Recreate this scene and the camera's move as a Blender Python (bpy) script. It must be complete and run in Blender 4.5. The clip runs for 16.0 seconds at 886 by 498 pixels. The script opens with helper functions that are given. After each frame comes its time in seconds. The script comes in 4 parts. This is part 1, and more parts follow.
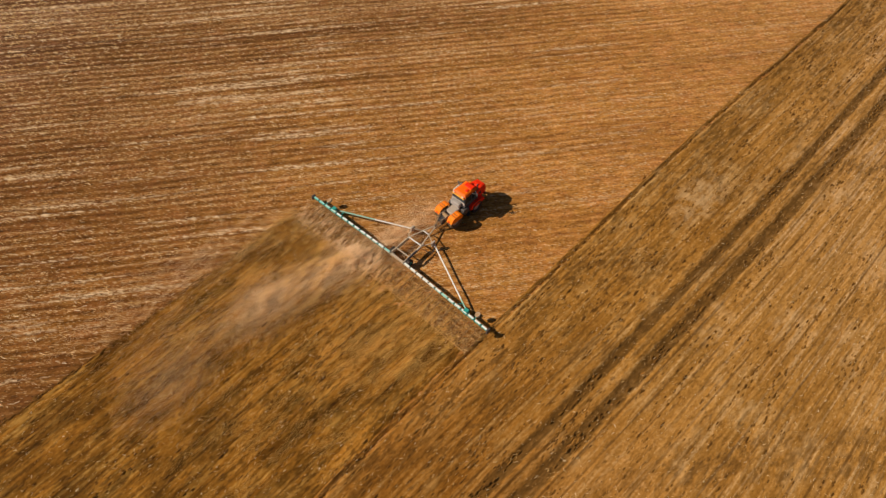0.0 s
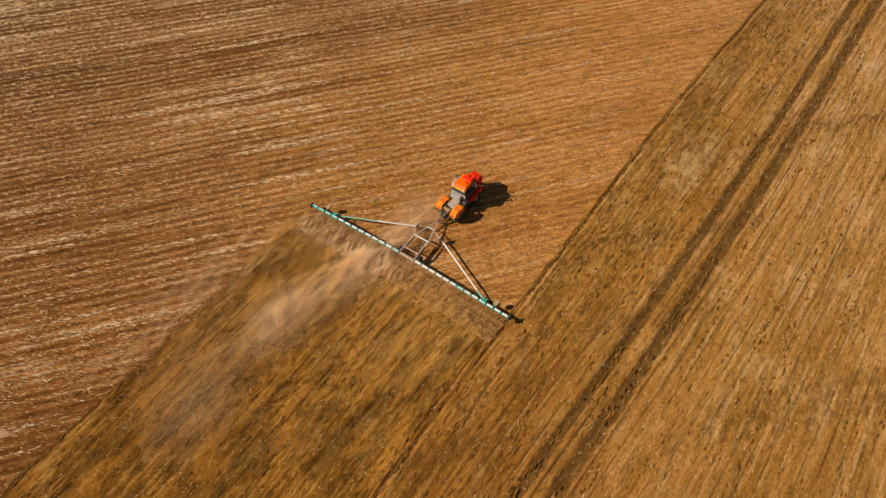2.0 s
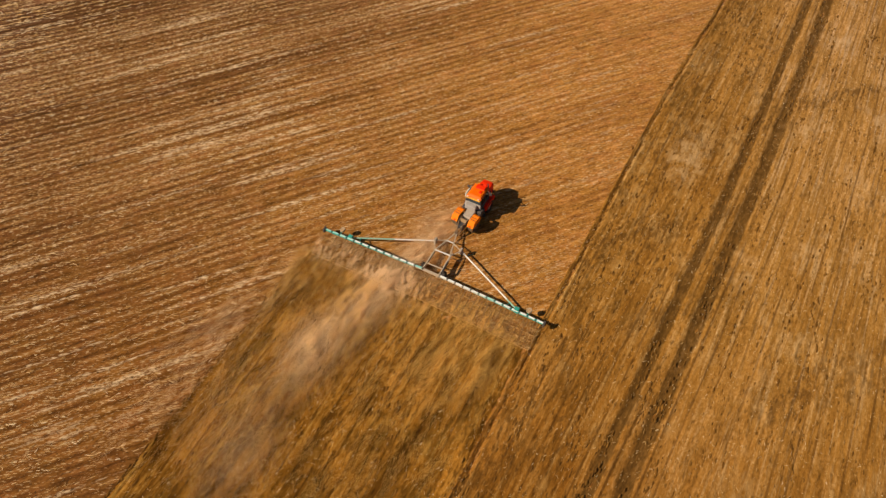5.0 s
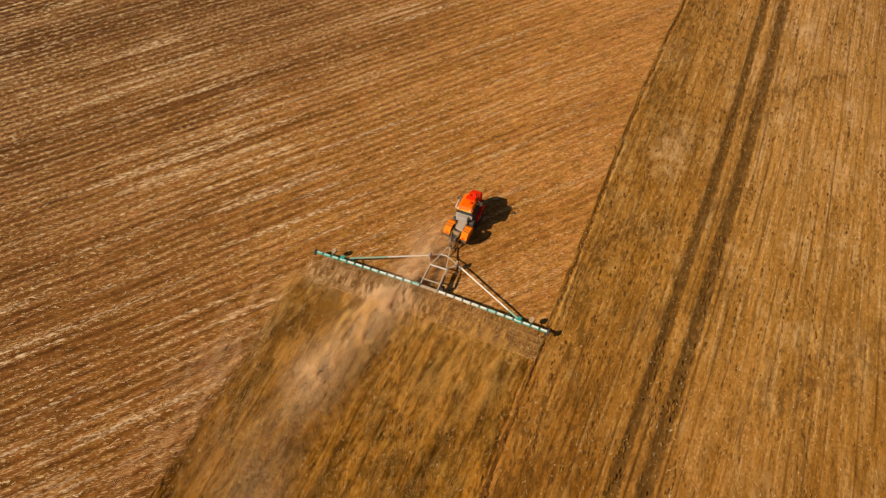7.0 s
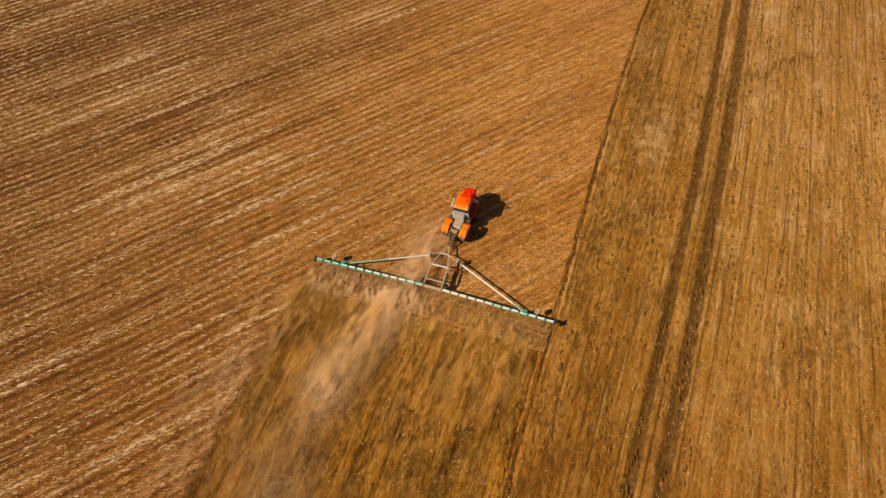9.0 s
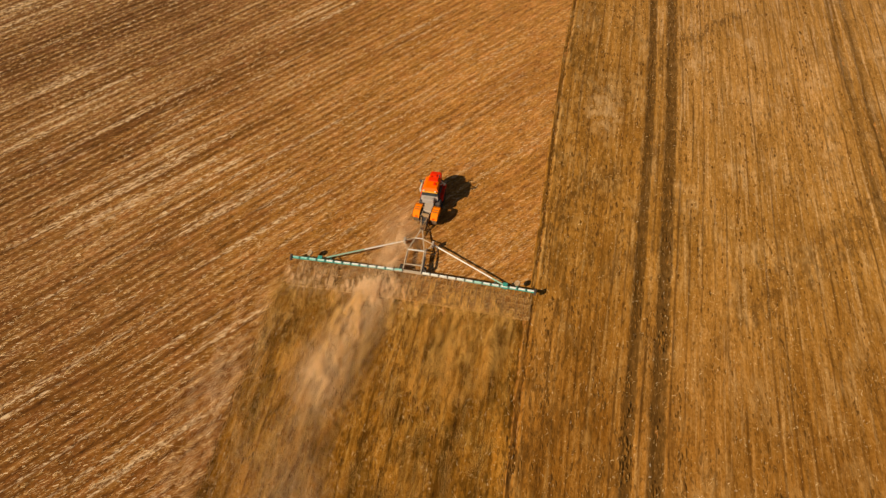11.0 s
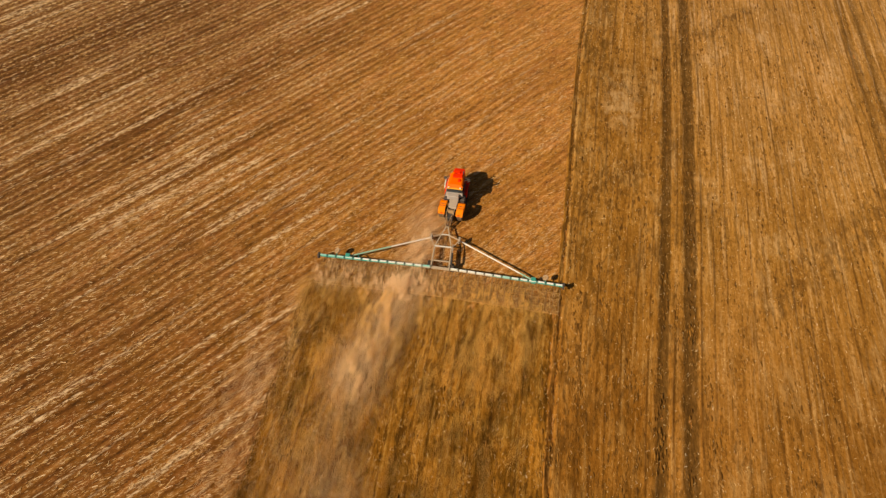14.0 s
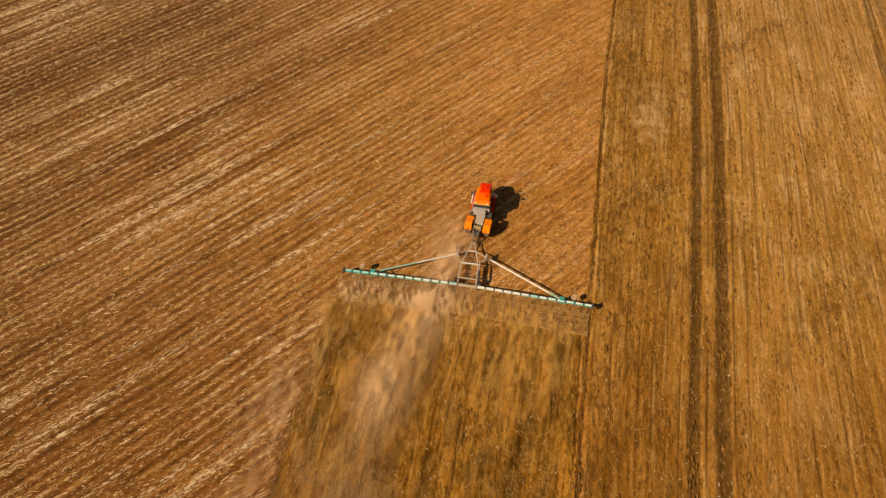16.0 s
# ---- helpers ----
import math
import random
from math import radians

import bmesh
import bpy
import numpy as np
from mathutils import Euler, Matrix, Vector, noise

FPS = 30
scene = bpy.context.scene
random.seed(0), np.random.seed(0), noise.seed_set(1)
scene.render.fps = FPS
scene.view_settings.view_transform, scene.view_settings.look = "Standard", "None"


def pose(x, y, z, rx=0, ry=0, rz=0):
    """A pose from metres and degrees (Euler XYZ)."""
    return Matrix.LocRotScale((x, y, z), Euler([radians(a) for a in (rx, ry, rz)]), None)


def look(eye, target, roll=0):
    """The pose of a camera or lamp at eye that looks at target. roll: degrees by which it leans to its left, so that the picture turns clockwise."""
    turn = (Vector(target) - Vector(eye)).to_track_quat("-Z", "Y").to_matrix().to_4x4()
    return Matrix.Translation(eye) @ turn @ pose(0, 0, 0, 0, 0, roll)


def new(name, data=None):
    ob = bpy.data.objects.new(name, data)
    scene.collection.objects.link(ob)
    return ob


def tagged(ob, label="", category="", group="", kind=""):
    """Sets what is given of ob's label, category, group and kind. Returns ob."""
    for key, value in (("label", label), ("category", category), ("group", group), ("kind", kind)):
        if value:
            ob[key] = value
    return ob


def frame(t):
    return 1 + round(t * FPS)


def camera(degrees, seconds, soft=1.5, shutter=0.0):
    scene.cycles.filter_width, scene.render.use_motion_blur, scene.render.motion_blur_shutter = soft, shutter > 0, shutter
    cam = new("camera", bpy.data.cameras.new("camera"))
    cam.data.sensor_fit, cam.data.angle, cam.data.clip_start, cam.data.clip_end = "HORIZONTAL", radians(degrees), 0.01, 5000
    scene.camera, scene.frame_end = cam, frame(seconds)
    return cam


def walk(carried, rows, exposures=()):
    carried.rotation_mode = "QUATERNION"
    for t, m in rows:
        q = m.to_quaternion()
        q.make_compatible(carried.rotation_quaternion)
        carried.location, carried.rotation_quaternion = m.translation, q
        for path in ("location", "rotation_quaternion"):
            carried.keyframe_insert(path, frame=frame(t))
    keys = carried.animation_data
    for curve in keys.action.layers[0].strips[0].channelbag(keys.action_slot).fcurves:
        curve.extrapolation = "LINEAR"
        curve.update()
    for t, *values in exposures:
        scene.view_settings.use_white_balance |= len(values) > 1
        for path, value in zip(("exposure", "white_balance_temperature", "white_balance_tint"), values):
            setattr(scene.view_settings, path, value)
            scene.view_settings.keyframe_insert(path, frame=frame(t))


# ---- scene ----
cam = camera(62.24, 16.0, soft=1.4)
walk(cam, [
    (0.0, look((36.93, -32.00, 65.11), (7.61, -0.68, 9.81), -0.03)),
    (0.5, look((35.64, -33.36, 65.05), (7.61, -0.84, 9.76), 0.01)),
    (1.0, look((34.32, -34.77, 64.99), (7.49, -1.22, 9.72), 0.03)),
    (1.5, look((32.98, -36.21, 65.00), (7.18, -1.79, 9.77), 0.04)),
    (2.0, look((31.57, -37.57, 65.02), (6.71, -2.47, 9.79), 0.05)),
    (2.5, look((30.11, -38.73, 65.02), (6.23, -2.98, 9.78), 0.02)),
    (3.0, look((28.64, -39.64, 65.02), (5.62, -3.31, 9.79), -0.10)),
    (3.5, look((27.24, -40.28, 65.04), (4.95, -3.48, 9.82), -0.16)),
    (4.0, look((25.94, -40.60, 65.04), (4.20, -3.44, 9.84), -0.15)),
    (6.5, look((20.19, -40.57, 64.93), (2.19, -1.30, 9.85), -0.21)),
    (7.0, look((19.18, -40.74, 64.97), (2.17, -0.99, 9.92), -0.16)),
    (7.5, look((18.24, -41.10, 65.04), (2.29, -0.85, 10.03), -0.01)),
    (8.0, look((17.30, -41.58, 65.10), (2.30, -0.89, 10.16), 0.07)),
    (8.5, look((16.31, -42.19, 65.11), (1.86, -1.25, 10.19), 0.01)),
    (9.0, look((15.39, -42.85, 65.08), (1.80, -1.60, 10.19), 0.00)),
    (9.5, look((14.61, -43.53, 65.06), (2.58, -1.77, 10.18), -0.12)),
    (12.0, look((10.70, -47.01, 64.97), (3.76, -4.37, 9.89), -0.34)),
    (12.5, look((9.96, -47.45, 64.99), (3.17, -4.79, 9.91), -0.23)),
    (13.0, look((9.31, -47.58, 65.02), (2.53, -4.89, 9.96), -0.16)),
    (13.5, look((8.70, -47.42, 65.03), (1.82, -4.71, 9.99), -0.10)),
    (14.0, look((8.13, -47.05, 65.06), (1.12, -4.37, 10.02), -0.08)),
    (14.5, look((7.56, -46.60, 65.10), (0.36, -3.98, 10.03), -0.05)),
    (15.0, look((6.98, -46.11, 65.15), (-0.46, -3.57, 10.05), 0.00)),
    (15.5, look((6.37, -45.62, 65.21), (-1.21, -3.12, 10.10), -0.00)),
    (16.0, look((5.74, -45.10, 65.23), (-2.03, -2.62, 10.13), -0.05)),
], [(0.0, 0.0, 6350, 10), (4.0, 0.0, 6700, 10), (8.0, 0.0, 7200, 10), (12.0, 0.0, 7500, 10), (16.0, 0.0, 7650, 10)])

# ---- world, sun and exposure ----
SUN_TO = Vector((-0.95, -0.92, 1.0)).normalized()
world = bpy.data.worlds.new("world")
scene.world = world
world.use_nodes = True
sky = world.node_tree.nodes.new("ShaderNodeTexSky")
sky.sky_type = "NISHITA"
sky.sun_disc = False
sky.sun_elevation = math.asin(SUN_TO.z)
sky.sun_rotation = math.atan2(SUN_TO.x, SUN_TO.y)
back = world.node_tree.nodes["Background"]
back.inputs["Strength"].default_value = 0.038
world.node_tree.links.new(sky.outputs[0], back.inputs["Color"])
sun = new("sun", bpy.data.lights.new("sun", "SUN"))
sun.data.energy = 4.75
sun.data.angle = radians(0.53)
sun.data.color = (1.0, 0.91, 0.78)
sun.matrix_world = Matrix.Translation((-60, -60, 70)) @ (-SUN_TO).to_track_quat("-Z", "Y").to_matrix().to_4x4()
scene.view_settings.exposure = 0.0


# ---- materials ----
class Nodes:
    """A small shorthand for building node materials."""

    def __init__(self, name):
        self.mat = bpy.data.materials.new(name)
        self.mat.use_nodes = True
        self.tree = self.mat.node_tree
        self.bsdf = self.tree.nodes["Principled BSDF"]
        self.out = self.tree.nodes["Material Output"]

    def link(self, a, b):
        self.tree.links.new(a, b)

    def node(self, kind, **values):
        n = self.tree.nodes.new(kind)
        for key, value in values.items():
            n.inputs[key].default_value = value
        return n

    def coords(self, scale=(1, 1, 1), turn=0.0, space="Object"):
        c = self.tree.nodes.new("ShaderNodeTexCoord")
        m = self.node("ShaderNodeMapping")
        m.inputs["Scale"].default_value = scale
        m.inputs["Rotation"].default_value = (0, 0, radians(turn))
        # turn first, then stretch
        m.vector_type = "POINT"
        if turn:
            r = self.node("ShaderNodeMapping")
            r.inputs["Rotation"].default_value = (0, 0, radians(turn))
            m.inputs["Rotation"].default_value = (0, 0, 0)
            self.link(c.outputs[space], r.inputs["Vector"])
            self.link(r.outputs[0], m.inputs["Vector"])
        else:
            self.link(c.outputs[space], m.inputs["Vector"])
        return m.outputs[0]

    def noise(self, vec, scale=1.0, detail=3.0, rough=0.55):
        n = self.node("ShaderNodeTexNoise", Scale=scale, Detail=detail, Roughness=rough)
        self.link(vec, n.inputs["Vector"])
        return n.outputs["Fac"]

    def ramp(self, fac, *stops):
        n = self.tree.nodes.new("ShaderNodeValToRGB")
        e = n.color_ramp.elements
        while len(e) < len(stops):
            e.new(0.5)
        for el, (p, c) in zip(e, stops):
            el.position = p
            el.color = (*c, 1) if len(c) == 3 else c
        self.link(fac, n.inputs["Fac"])
        return n.outputs["Color"]

    def math(self, op, a, b=0.0, clamp=False):
        n = self.tree.nodes.new("ShaderNodeMath")
        n.operation = op
        n.use_clamp = clamp
        for i, v in enumerate((a, b)):
            if isinstance(v, (int, float)):
                n.inputs[i].default_value = v
            else:
                self.link(v, n.inputs[i])
        return n.outputs[0]

    def mix(self, fac, a, b, blend="MIX"):
        n = self.tree.nodes.new("ShaderNodeMix")
        n.data_type = "RGBA"
        n.blend_type = blend
        for sock, v in ((n.inputs[0], fac), (n.inputs[6], a), (n.inputs[7], b)):
            if isinstance(v, (int, float)):
                sock.default_value = v
            elif isinstance(v, tuple):
                sock.default_value = (*v, 1)
            else:
                self.link(v, sock)
        return n.outputs[2]

    def bump(self, height, strength=0.5, distance=0.05):
        n = self.node("ShaderNodeBump", Strength=strength, Distance=distance)
        self.link(height, n.inputs["Height"])
        self.link(n.outputs[0], self.bsdf.inputs["Normal"])

    def done(self, colour, rough=0.9, metal=0.0, spec=0.3):
        if isinstance(colour, tuple):
            self.bsdf.inputs["Base Color"].default_value = (*colour, 1)
        else:
            self.link(colour, self.bsdf.inputs["Base Color"])
        if isinstance(rough, (int, float)):
            self.bsdf.inputs["Roughness"].default_value = rough
        else:
            self.link(rough, self.bsdf.inputs["Roughness"])
        self.bsdf.inputs["Metallic"].default_value = metal
        self.bsdf.inputs["Specular IOR Level"].default_value = spec
        return self.mat


ROW = 51.5  # direction of the stubble rows, degrees from +x
ROW_GAP = 1.05


def row_wave(m):
    """The rows' phase as the ridges have it, and the turned coordinates u along and v across."""
    vec = m.coords((1, 1, 1), -ROW)
    sep = m.tree.nodes.new("ShaderNodeSeparateXYZ")
    m.link(vec, sep.inputs[0])
    u, v = sep.outputs[0], sep.outputs[1]
    wob = m.math("ADD", m.math("MULTIPLY", m.math("SINE", m.math("DIVIDE", u, 6.3)), 0.10), m.math("MULTIPLY", m.math("SINE", m.math("DIVIDE", u, 2.7)), 0.06))
    ph = m.math("MULTIPLY", m.math("ADD", v, wob), math.tau / ROW_GAP)
    return m.math("ADD", m.math("MULTIPLY", m.math("COSINE", ph), 0.5), 0.5)


def stubble_material():
    m = Nodes("stubble_soil")
    ridge = row_wave(m)
    pos = m.tree.nodes.new("ShaderNodeSeparateXYZ")
    m.link(m.coords(), pos.inputs[0])
    # the straw lies thinner towards the worked land
    thick = m.math("ADD", m.math("MULTIPLY", m.math("MULTIPLY", m.math("SUBTRACT", 13.0, pos.outputs[0]), 0.03, True), 0.7), 0.3)
    wide = m.noise(m.coords((0.010, 0.13, 1), -ROW), 1.0, 3, 0.6)
    band = m.noise(m.coords((0.05, 0.45, 1), -ROW), 1.0, 3, 0.6)
    streak = m.noise(m.coords((0.5, 2.0, 1), -ROW), 1.0, 4, 0.65)
    grain = m.noise(m.coords((2.4, 5.0, 1), -ROW), 1.0, 4, 0.75)
    patch = m.noise(m.coords((0.03, 0.04, 1)), 1.0, 4, 0.6)
    broken = m.ramp(m.noise(m.coords((0.25, 0.5, 1), -ROW), 1.0, 3, 0.6), (0.36, (0.25, 0.25, 0.25)), (0.62, (1, 1, 1)))
    ridge = m.math("ADD", m.math("MULTIPLY", m.math("MULTIPLY", m.math("SUBTRACT", ridge, 0.5), broken), thick), 0.5)
    f = m.math("ADD", m.math("MULTIPLY", streak, 0.48), m.math("MULTIPLY", grain, 0.38))
    f = m.math("ADD", f, m.math("SUBTRACT", m.math("MULTIPLY", ridge, 0.14), 0.02))
    soil = m.ramp(f, (0.30, (0.080, 0.029, 0.006)), (0.42, (0.215, 0.086, 0.018)), (0.52, (0.36, 0.153, 0.034)), (0.67, (0.60, 0.31, 0.11)))
    k = m.math("ADD", m.math("MULTIPLY", wide, 0.55), m.math("MULTIPLY", band, 0.45))
    tone = m.ramp(k, (0.36, (0.68, 0.65, 0.66)), (0.5, (1.0, 0.98, 0.95)), (0.60, (1.13, 1.12, 1.17)), (0.68, (1.32, 1.37, 1.55)))
    soil = m.mix(m.math("ADD", m.math("MULTIPLY", thick, 0.5), 0.5), soil, m.mix(1.0, soil, tone, "MULTIPLY"))
    # brightness falloff put into the colour: darker, greyer left, golden near the worked land
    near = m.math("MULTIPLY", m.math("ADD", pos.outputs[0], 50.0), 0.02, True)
    y_tone = m.math("MULTIPLY", pos.outputs[1], m.math("SUBTRACT", m.math("MULTIPLY", near, 0.0125), 0.006))
    side = m.math("ADD", m.math("ADD", m.math("DIVIDE", pos.outputs[0], 95.0), y_tone), m.math("MULTIPLY", patch, 0.7))
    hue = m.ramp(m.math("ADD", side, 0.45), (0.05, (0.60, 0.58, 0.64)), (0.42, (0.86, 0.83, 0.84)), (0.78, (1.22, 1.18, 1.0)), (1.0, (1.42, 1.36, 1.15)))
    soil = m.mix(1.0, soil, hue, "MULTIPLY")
    # distance haze put into the colour: the stubble pales with y
    whitened = m.math("MULTIPLY", m.math("SUBTRACT", pos.outputs[1], 12.0), 0.016, True)
    soil = m.mix(whitened, soil, m.mix(1.0, soil, (1.02, 1.08, 1.35), "MULTIPLY"))
    # greyer tint in the west, placed to fit the camera's view
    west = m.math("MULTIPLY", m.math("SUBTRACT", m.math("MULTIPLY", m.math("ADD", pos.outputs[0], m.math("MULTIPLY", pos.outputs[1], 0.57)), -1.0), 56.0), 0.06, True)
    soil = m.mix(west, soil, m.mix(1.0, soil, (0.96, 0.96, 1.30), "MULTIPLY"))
    # near left darkened in the colour, fitted to the brightness in view
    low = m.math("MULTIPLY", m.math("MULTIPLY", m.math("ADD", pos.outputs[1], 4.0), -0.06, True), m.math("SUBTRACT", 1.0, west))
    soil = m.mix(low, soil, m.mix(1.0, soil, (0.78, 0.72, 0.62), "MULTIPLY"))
    mottle = m.ramp(m.noise(m.coords((0.35, 0.6, 1), -ROW), 1.0, 4, 0.6), (0.36, (0.94, 0.97, 0.88)), (0.5, (1.0, 1.0, 1.0)), (0.64, (1.05, 1.0, 1.12)))
    soil = m.mix(1.0, soil, mottle, "MULTIPLY")
    bits = m.noise(m.coords((1.5, 7.0, 1), -ROW + 12), 1.2, 2, 0.5)
    bits = m.math("ADD", bits, m.math("MULTIPLY", m.math("SUBTRACT", k, 0.5), 0.5))
    bits = m.math("ADD", bits, m.math("MULTIPLY", ridge, 0.07))
    # windrows of bleached straw left by the combine
    row = m.noise(m.coords((0.03, 0.95, 1), -ROW), 1.0, 3, 0.55)
    row = m.math("ADD", row, m.math("MULTIPLY", m.math("SUBTRACT", patch, 0.5), 0.5))
    row = m.ramp(row, (0.575, (0, 0, 0)), (0.65, (1, 1, 1)))
    lumps = m.ramp(m.noise(m.coords((1.1, 3.2, 1), -ROW + 10), 1.0, 4, 0.7), (0.45, (0, 0, 0)), (0.58, (1, 1, 1)))
    soil = m.mix(m.math("MULTIPLY", m.math("MULTIPLY", m.math("MULTIPLY", row, lumps), thick), 0.95), soil, (0.80, 0.55, 0.31))
    specks = m.ramp(m.noise(m.coords((3.0, 4.0, 1), -ROW), 1.0, 2, 0.6), (0.61, (0, 0, 0)), (0.66, (1, 1, 1)))
    soil = m.mix(m.math("MULTIPLY", specks, 0.75), soil, (0.06, 0.027, 0.008))
    straw = m.ramp(bits, (0.62, (0, 0, 0)), (0.69, (1, 1, 1)))
    soil = m.mix(m.math("MULTIPLY", straw, 0.75), soil, (0.66, 0.42, 0.20))
    m.bump(m.math("ADD", grain, m.math("MULTIPLY", streak, 0.9)), 0.8, 0.10)
    return m.done(soil, 0.95, 0, 0.12)


RUTS = ((24.3, 0.54), (27.05, 0.70), (52.9, 0.5), (55.0, 0.6))


def lane_coords(m):
    """Coordinates u across the worked land, counted from its bent lanes, and y along it."""
    pos = m.tree.nodes.new("ShaderNodeSeparateXYZ")
    m.link(m.coords(), pos.inputs[0])
    x, y = pos.outputs[0], pos.outputs[1]
    d = m.math("SUBTRACT", y, 12.0)
    edge = m.math("SUBTRACT", m.math("MINIMUM", m.math("MULTIPLY", m.math("MULTIPLY", d, d), 0.00035), 1.6), 0.15)
    edge = m.math("ADD", edge, m.math("MULTIPLY", m.math("SINE", m.math("DIVIDE", y, 9.0)), 0.10))
    lane = m.math("ADD", m.math("MULTIPLY", y, 0.023), m.math("MULTIPLY", m.math("SINE", m.math("DIVIDE", y, 19.0)), 0.3))
    inner = m.math("MULTIPLY", m.math("SUBTRACT", x, 13.0), 1 / 11.0, True)
    outer = m.math("MULTIPLY", m.math("SUBTRACT", x, 32.0), 1 / 18.0, True)
    share = m.math("SUBTRACT", inner, m.math("MULTIPLY", outer, 1.8))
    u = m.math("SUBTRACT", x, m.math("ADD", m.math("MULTIPLY", edge, m.math("SUBTRACT", 1.0, inner)), m.math("MULTIPLY", lane, share)))
    both = m.tree.nodes.new("ShaderNodeCombineXYZ")
    m.link(u, both.inputs[0])
    m.link(y, both.inputs[1])
    return u, y, both.outputs[0]


def tilled_material(name, fresh=False):
    m = Nodes(name)
    u, y, vec = lane_coords(m)

    def lanes(su, sy, detail=3, rough=0.6):
        q = m.node("ShaderNodeMapping", Scale=(su, sy, 1))
        m.link(vec, q.inputs["Vector"])
        return m.noise(q.outputs[0], 1.0, detail, rough)

    def level(fac, lo, hi):
        return m.ramp(fac, (lo, (0, 0, 0)), (hi, (1, 1, 1)))

    wide = lanes(0.11, 0.018, 4)
    patch = m.noise(m.coords((0.05, 0.045, 1)), 1.0, 5, 0.6)
    streak = lanes(1.4, 0.09, 4, 0.65)
    fine = lanes(4.2, 2.2, 4, 0.75)
    clod = lanes(2.4, 0.9, 4, 0.7)
    f = m.math("ADD", m.math("MULTIPLY", streak, 0.34), m.math("ADD", m.math("MULTIPLY", fine, 0.40), m.math("MULTIPLY", clod, 0.26)))
    soil = m.ramp(f, (0.32, (0.15, 0.055, 0.006)), (0.42, (0.30, 0.122, 0.016)), (0.51, (0.43, 0.188, 0.029)), (0.66, (0.64, 0.34, 0.10)))
    k = m.math("ADD", m.math("MULTIPLY", wide, 0.55), m.math("MULTIPLY", patch, 0.45))
    soil = m.mix(1.0, soil, m.ramp(k, (0.36, (0.78, 0.75, 0.66)), (0.5, (1.0, 1.0, 1.0)), (0.62, (1.17, 1.20, 1.4))), "MULTIPLY")
    # moister land beside the last pass, drier beyond the first wheel tracks
    age = m.math("ADD", m.math("MULTIPLY", m.math("SUBTRACT", u, 12.0), 0.05), m.math("MULTIPLY", m.math("SUBTRACT", wide, 0.5), 1.3))
    # pale threads of straw and dry crumbs drawn out by the tines
    thread = m.math("MULTIPLY", level(lanes(2.6, 0.07, 3, 0.6), 0.54, 0.64), level(fine, 0.38, 0.52))
    soil = m.mix(m.math("MULTIPLY", thread, 0.50), soil, (0.72, 0.44, 0.17))
    # dark turned-up crumbs, gathered in clusters
    crowd = m.math("ADD", m.math("MULTIPLY", m.math("SUBTRACT", lanes(0.22, 0.05, 3), 0.5), 0.35), m.math("MULTIPLY", m.math("SUBTRACT", 0.4, m.math("MULTIPLY", age, 1.0, True)), 0.06))
    crumb = level(m.math("ADD", lanes(2.7, 0.75, 3, 0.6), crowd), 0.56, 0.63)
    soil = m.mix(m.math("MULTIPLY", crumb, 0.66), soil, (0.13, 0.053, 0.008))
    moist = m.math("MULTIPLY", level(lanes(0.34, 0.13, 4, 0.65), 0.47, 0.60), level(lanes(1.5, 0.42, 4, 0.7), 0.40, 0.54))
    moist = m.math("MULTIPLY", moist, m.math("SUBTRACT", 0.72, m.math("MULTIPLY", m.math("MULTIPLY", age, 1.0, True), 0.46)))
    soil = m.mix(moist, soil, (0.14, 0.062, 0.008))
    # dry crusts between them
    crust = m.math("MULTIPLY", level(lanes(0.24, 0.15, 4, 0.6), 0.52, 0.66), level(lanes(1.7, 0.5, 4, 0.7), 0.42, 0.58))
    soil = m.mix(m.math("MULTIPLY", crust, 0.55), soil, (0.66, 0.38, 0.13))
    # furrows of single tines
    shift = m.noise(m.coords((0.05, 0.025, 1)), 1.0, 2, 0.4)
    ph = m.math("MULTIPLY", m.math("ADD", u, m.math("MULTIPLY", shift, 1.2)), math.tau / 1.38)
    line = m.math("MULTIPLY", m.math("SUBTRACT", m.math("COSINE", ph), 0.80), 6.0, True)
    gate = level(lanes(0.8, 0.05, 4, 0.7), 0.44, 0.56)
    soil = m.mix(m.math("MULTIPLY", m.math("MULTIPLY", line, gate), 0.62), soil, (0.12, 0.046, 0.007))
    if fresh:
        turned = m.math("ADD", m.math("MULTIPLY", lanes(0.45, 0.06, 4), 0.55), m.math("MULTIPLY", lanes(0.30, 0.20, 4, 0.65), 0.45))
        soil = m.mix(1.0, soil, m.ramp(turned, (0.40, (0.27, 0.23, 0.11)), (0.49, (0.58, 0.52, 0.30)), (0.59, (0.88, 0.80, 0.52))), "MULTIPLY")
    else:
        # here and there an old stubble row still shows as a line of dark tufts
        before = m.noise(m.coords((0.010, 0.15, 1), -ROW + 3), 1.0, 1, 0.4)
        tuft = m.math("MULTIPLY", level(before, 0.60, 0.64), level(lanes(1.3, 0.5, 4, 0.7), 0.46, 0.58))
        soil = m.mix(m.math("MULTIPLY", tuft, 0.55), soil, (0.12, 0.05, 0.008))
        # one such row crosses the lanes beyond the wheel tracks
        pos = m.tree.nodes.new("ShaderNodeSeparateXYZ")
        m.link(m.coords(), pos.inputs[0])
        px, py = m.math("SUBTRACT", pos.outputs[0], 29.0), m.math("SUBTRACT", pos.outputs[1], 47.0)
        across = m.math("ABSOLUTE", m.math("SUBTRACT", m.math("MULTIPLY", px, 0.72), m.math("MULTIPLY", py, 0.69)))
        along = m.math("ADD", m.math("MULTIPLY", px, 0.69), m.math("MULTIPLY", py, 0.72))
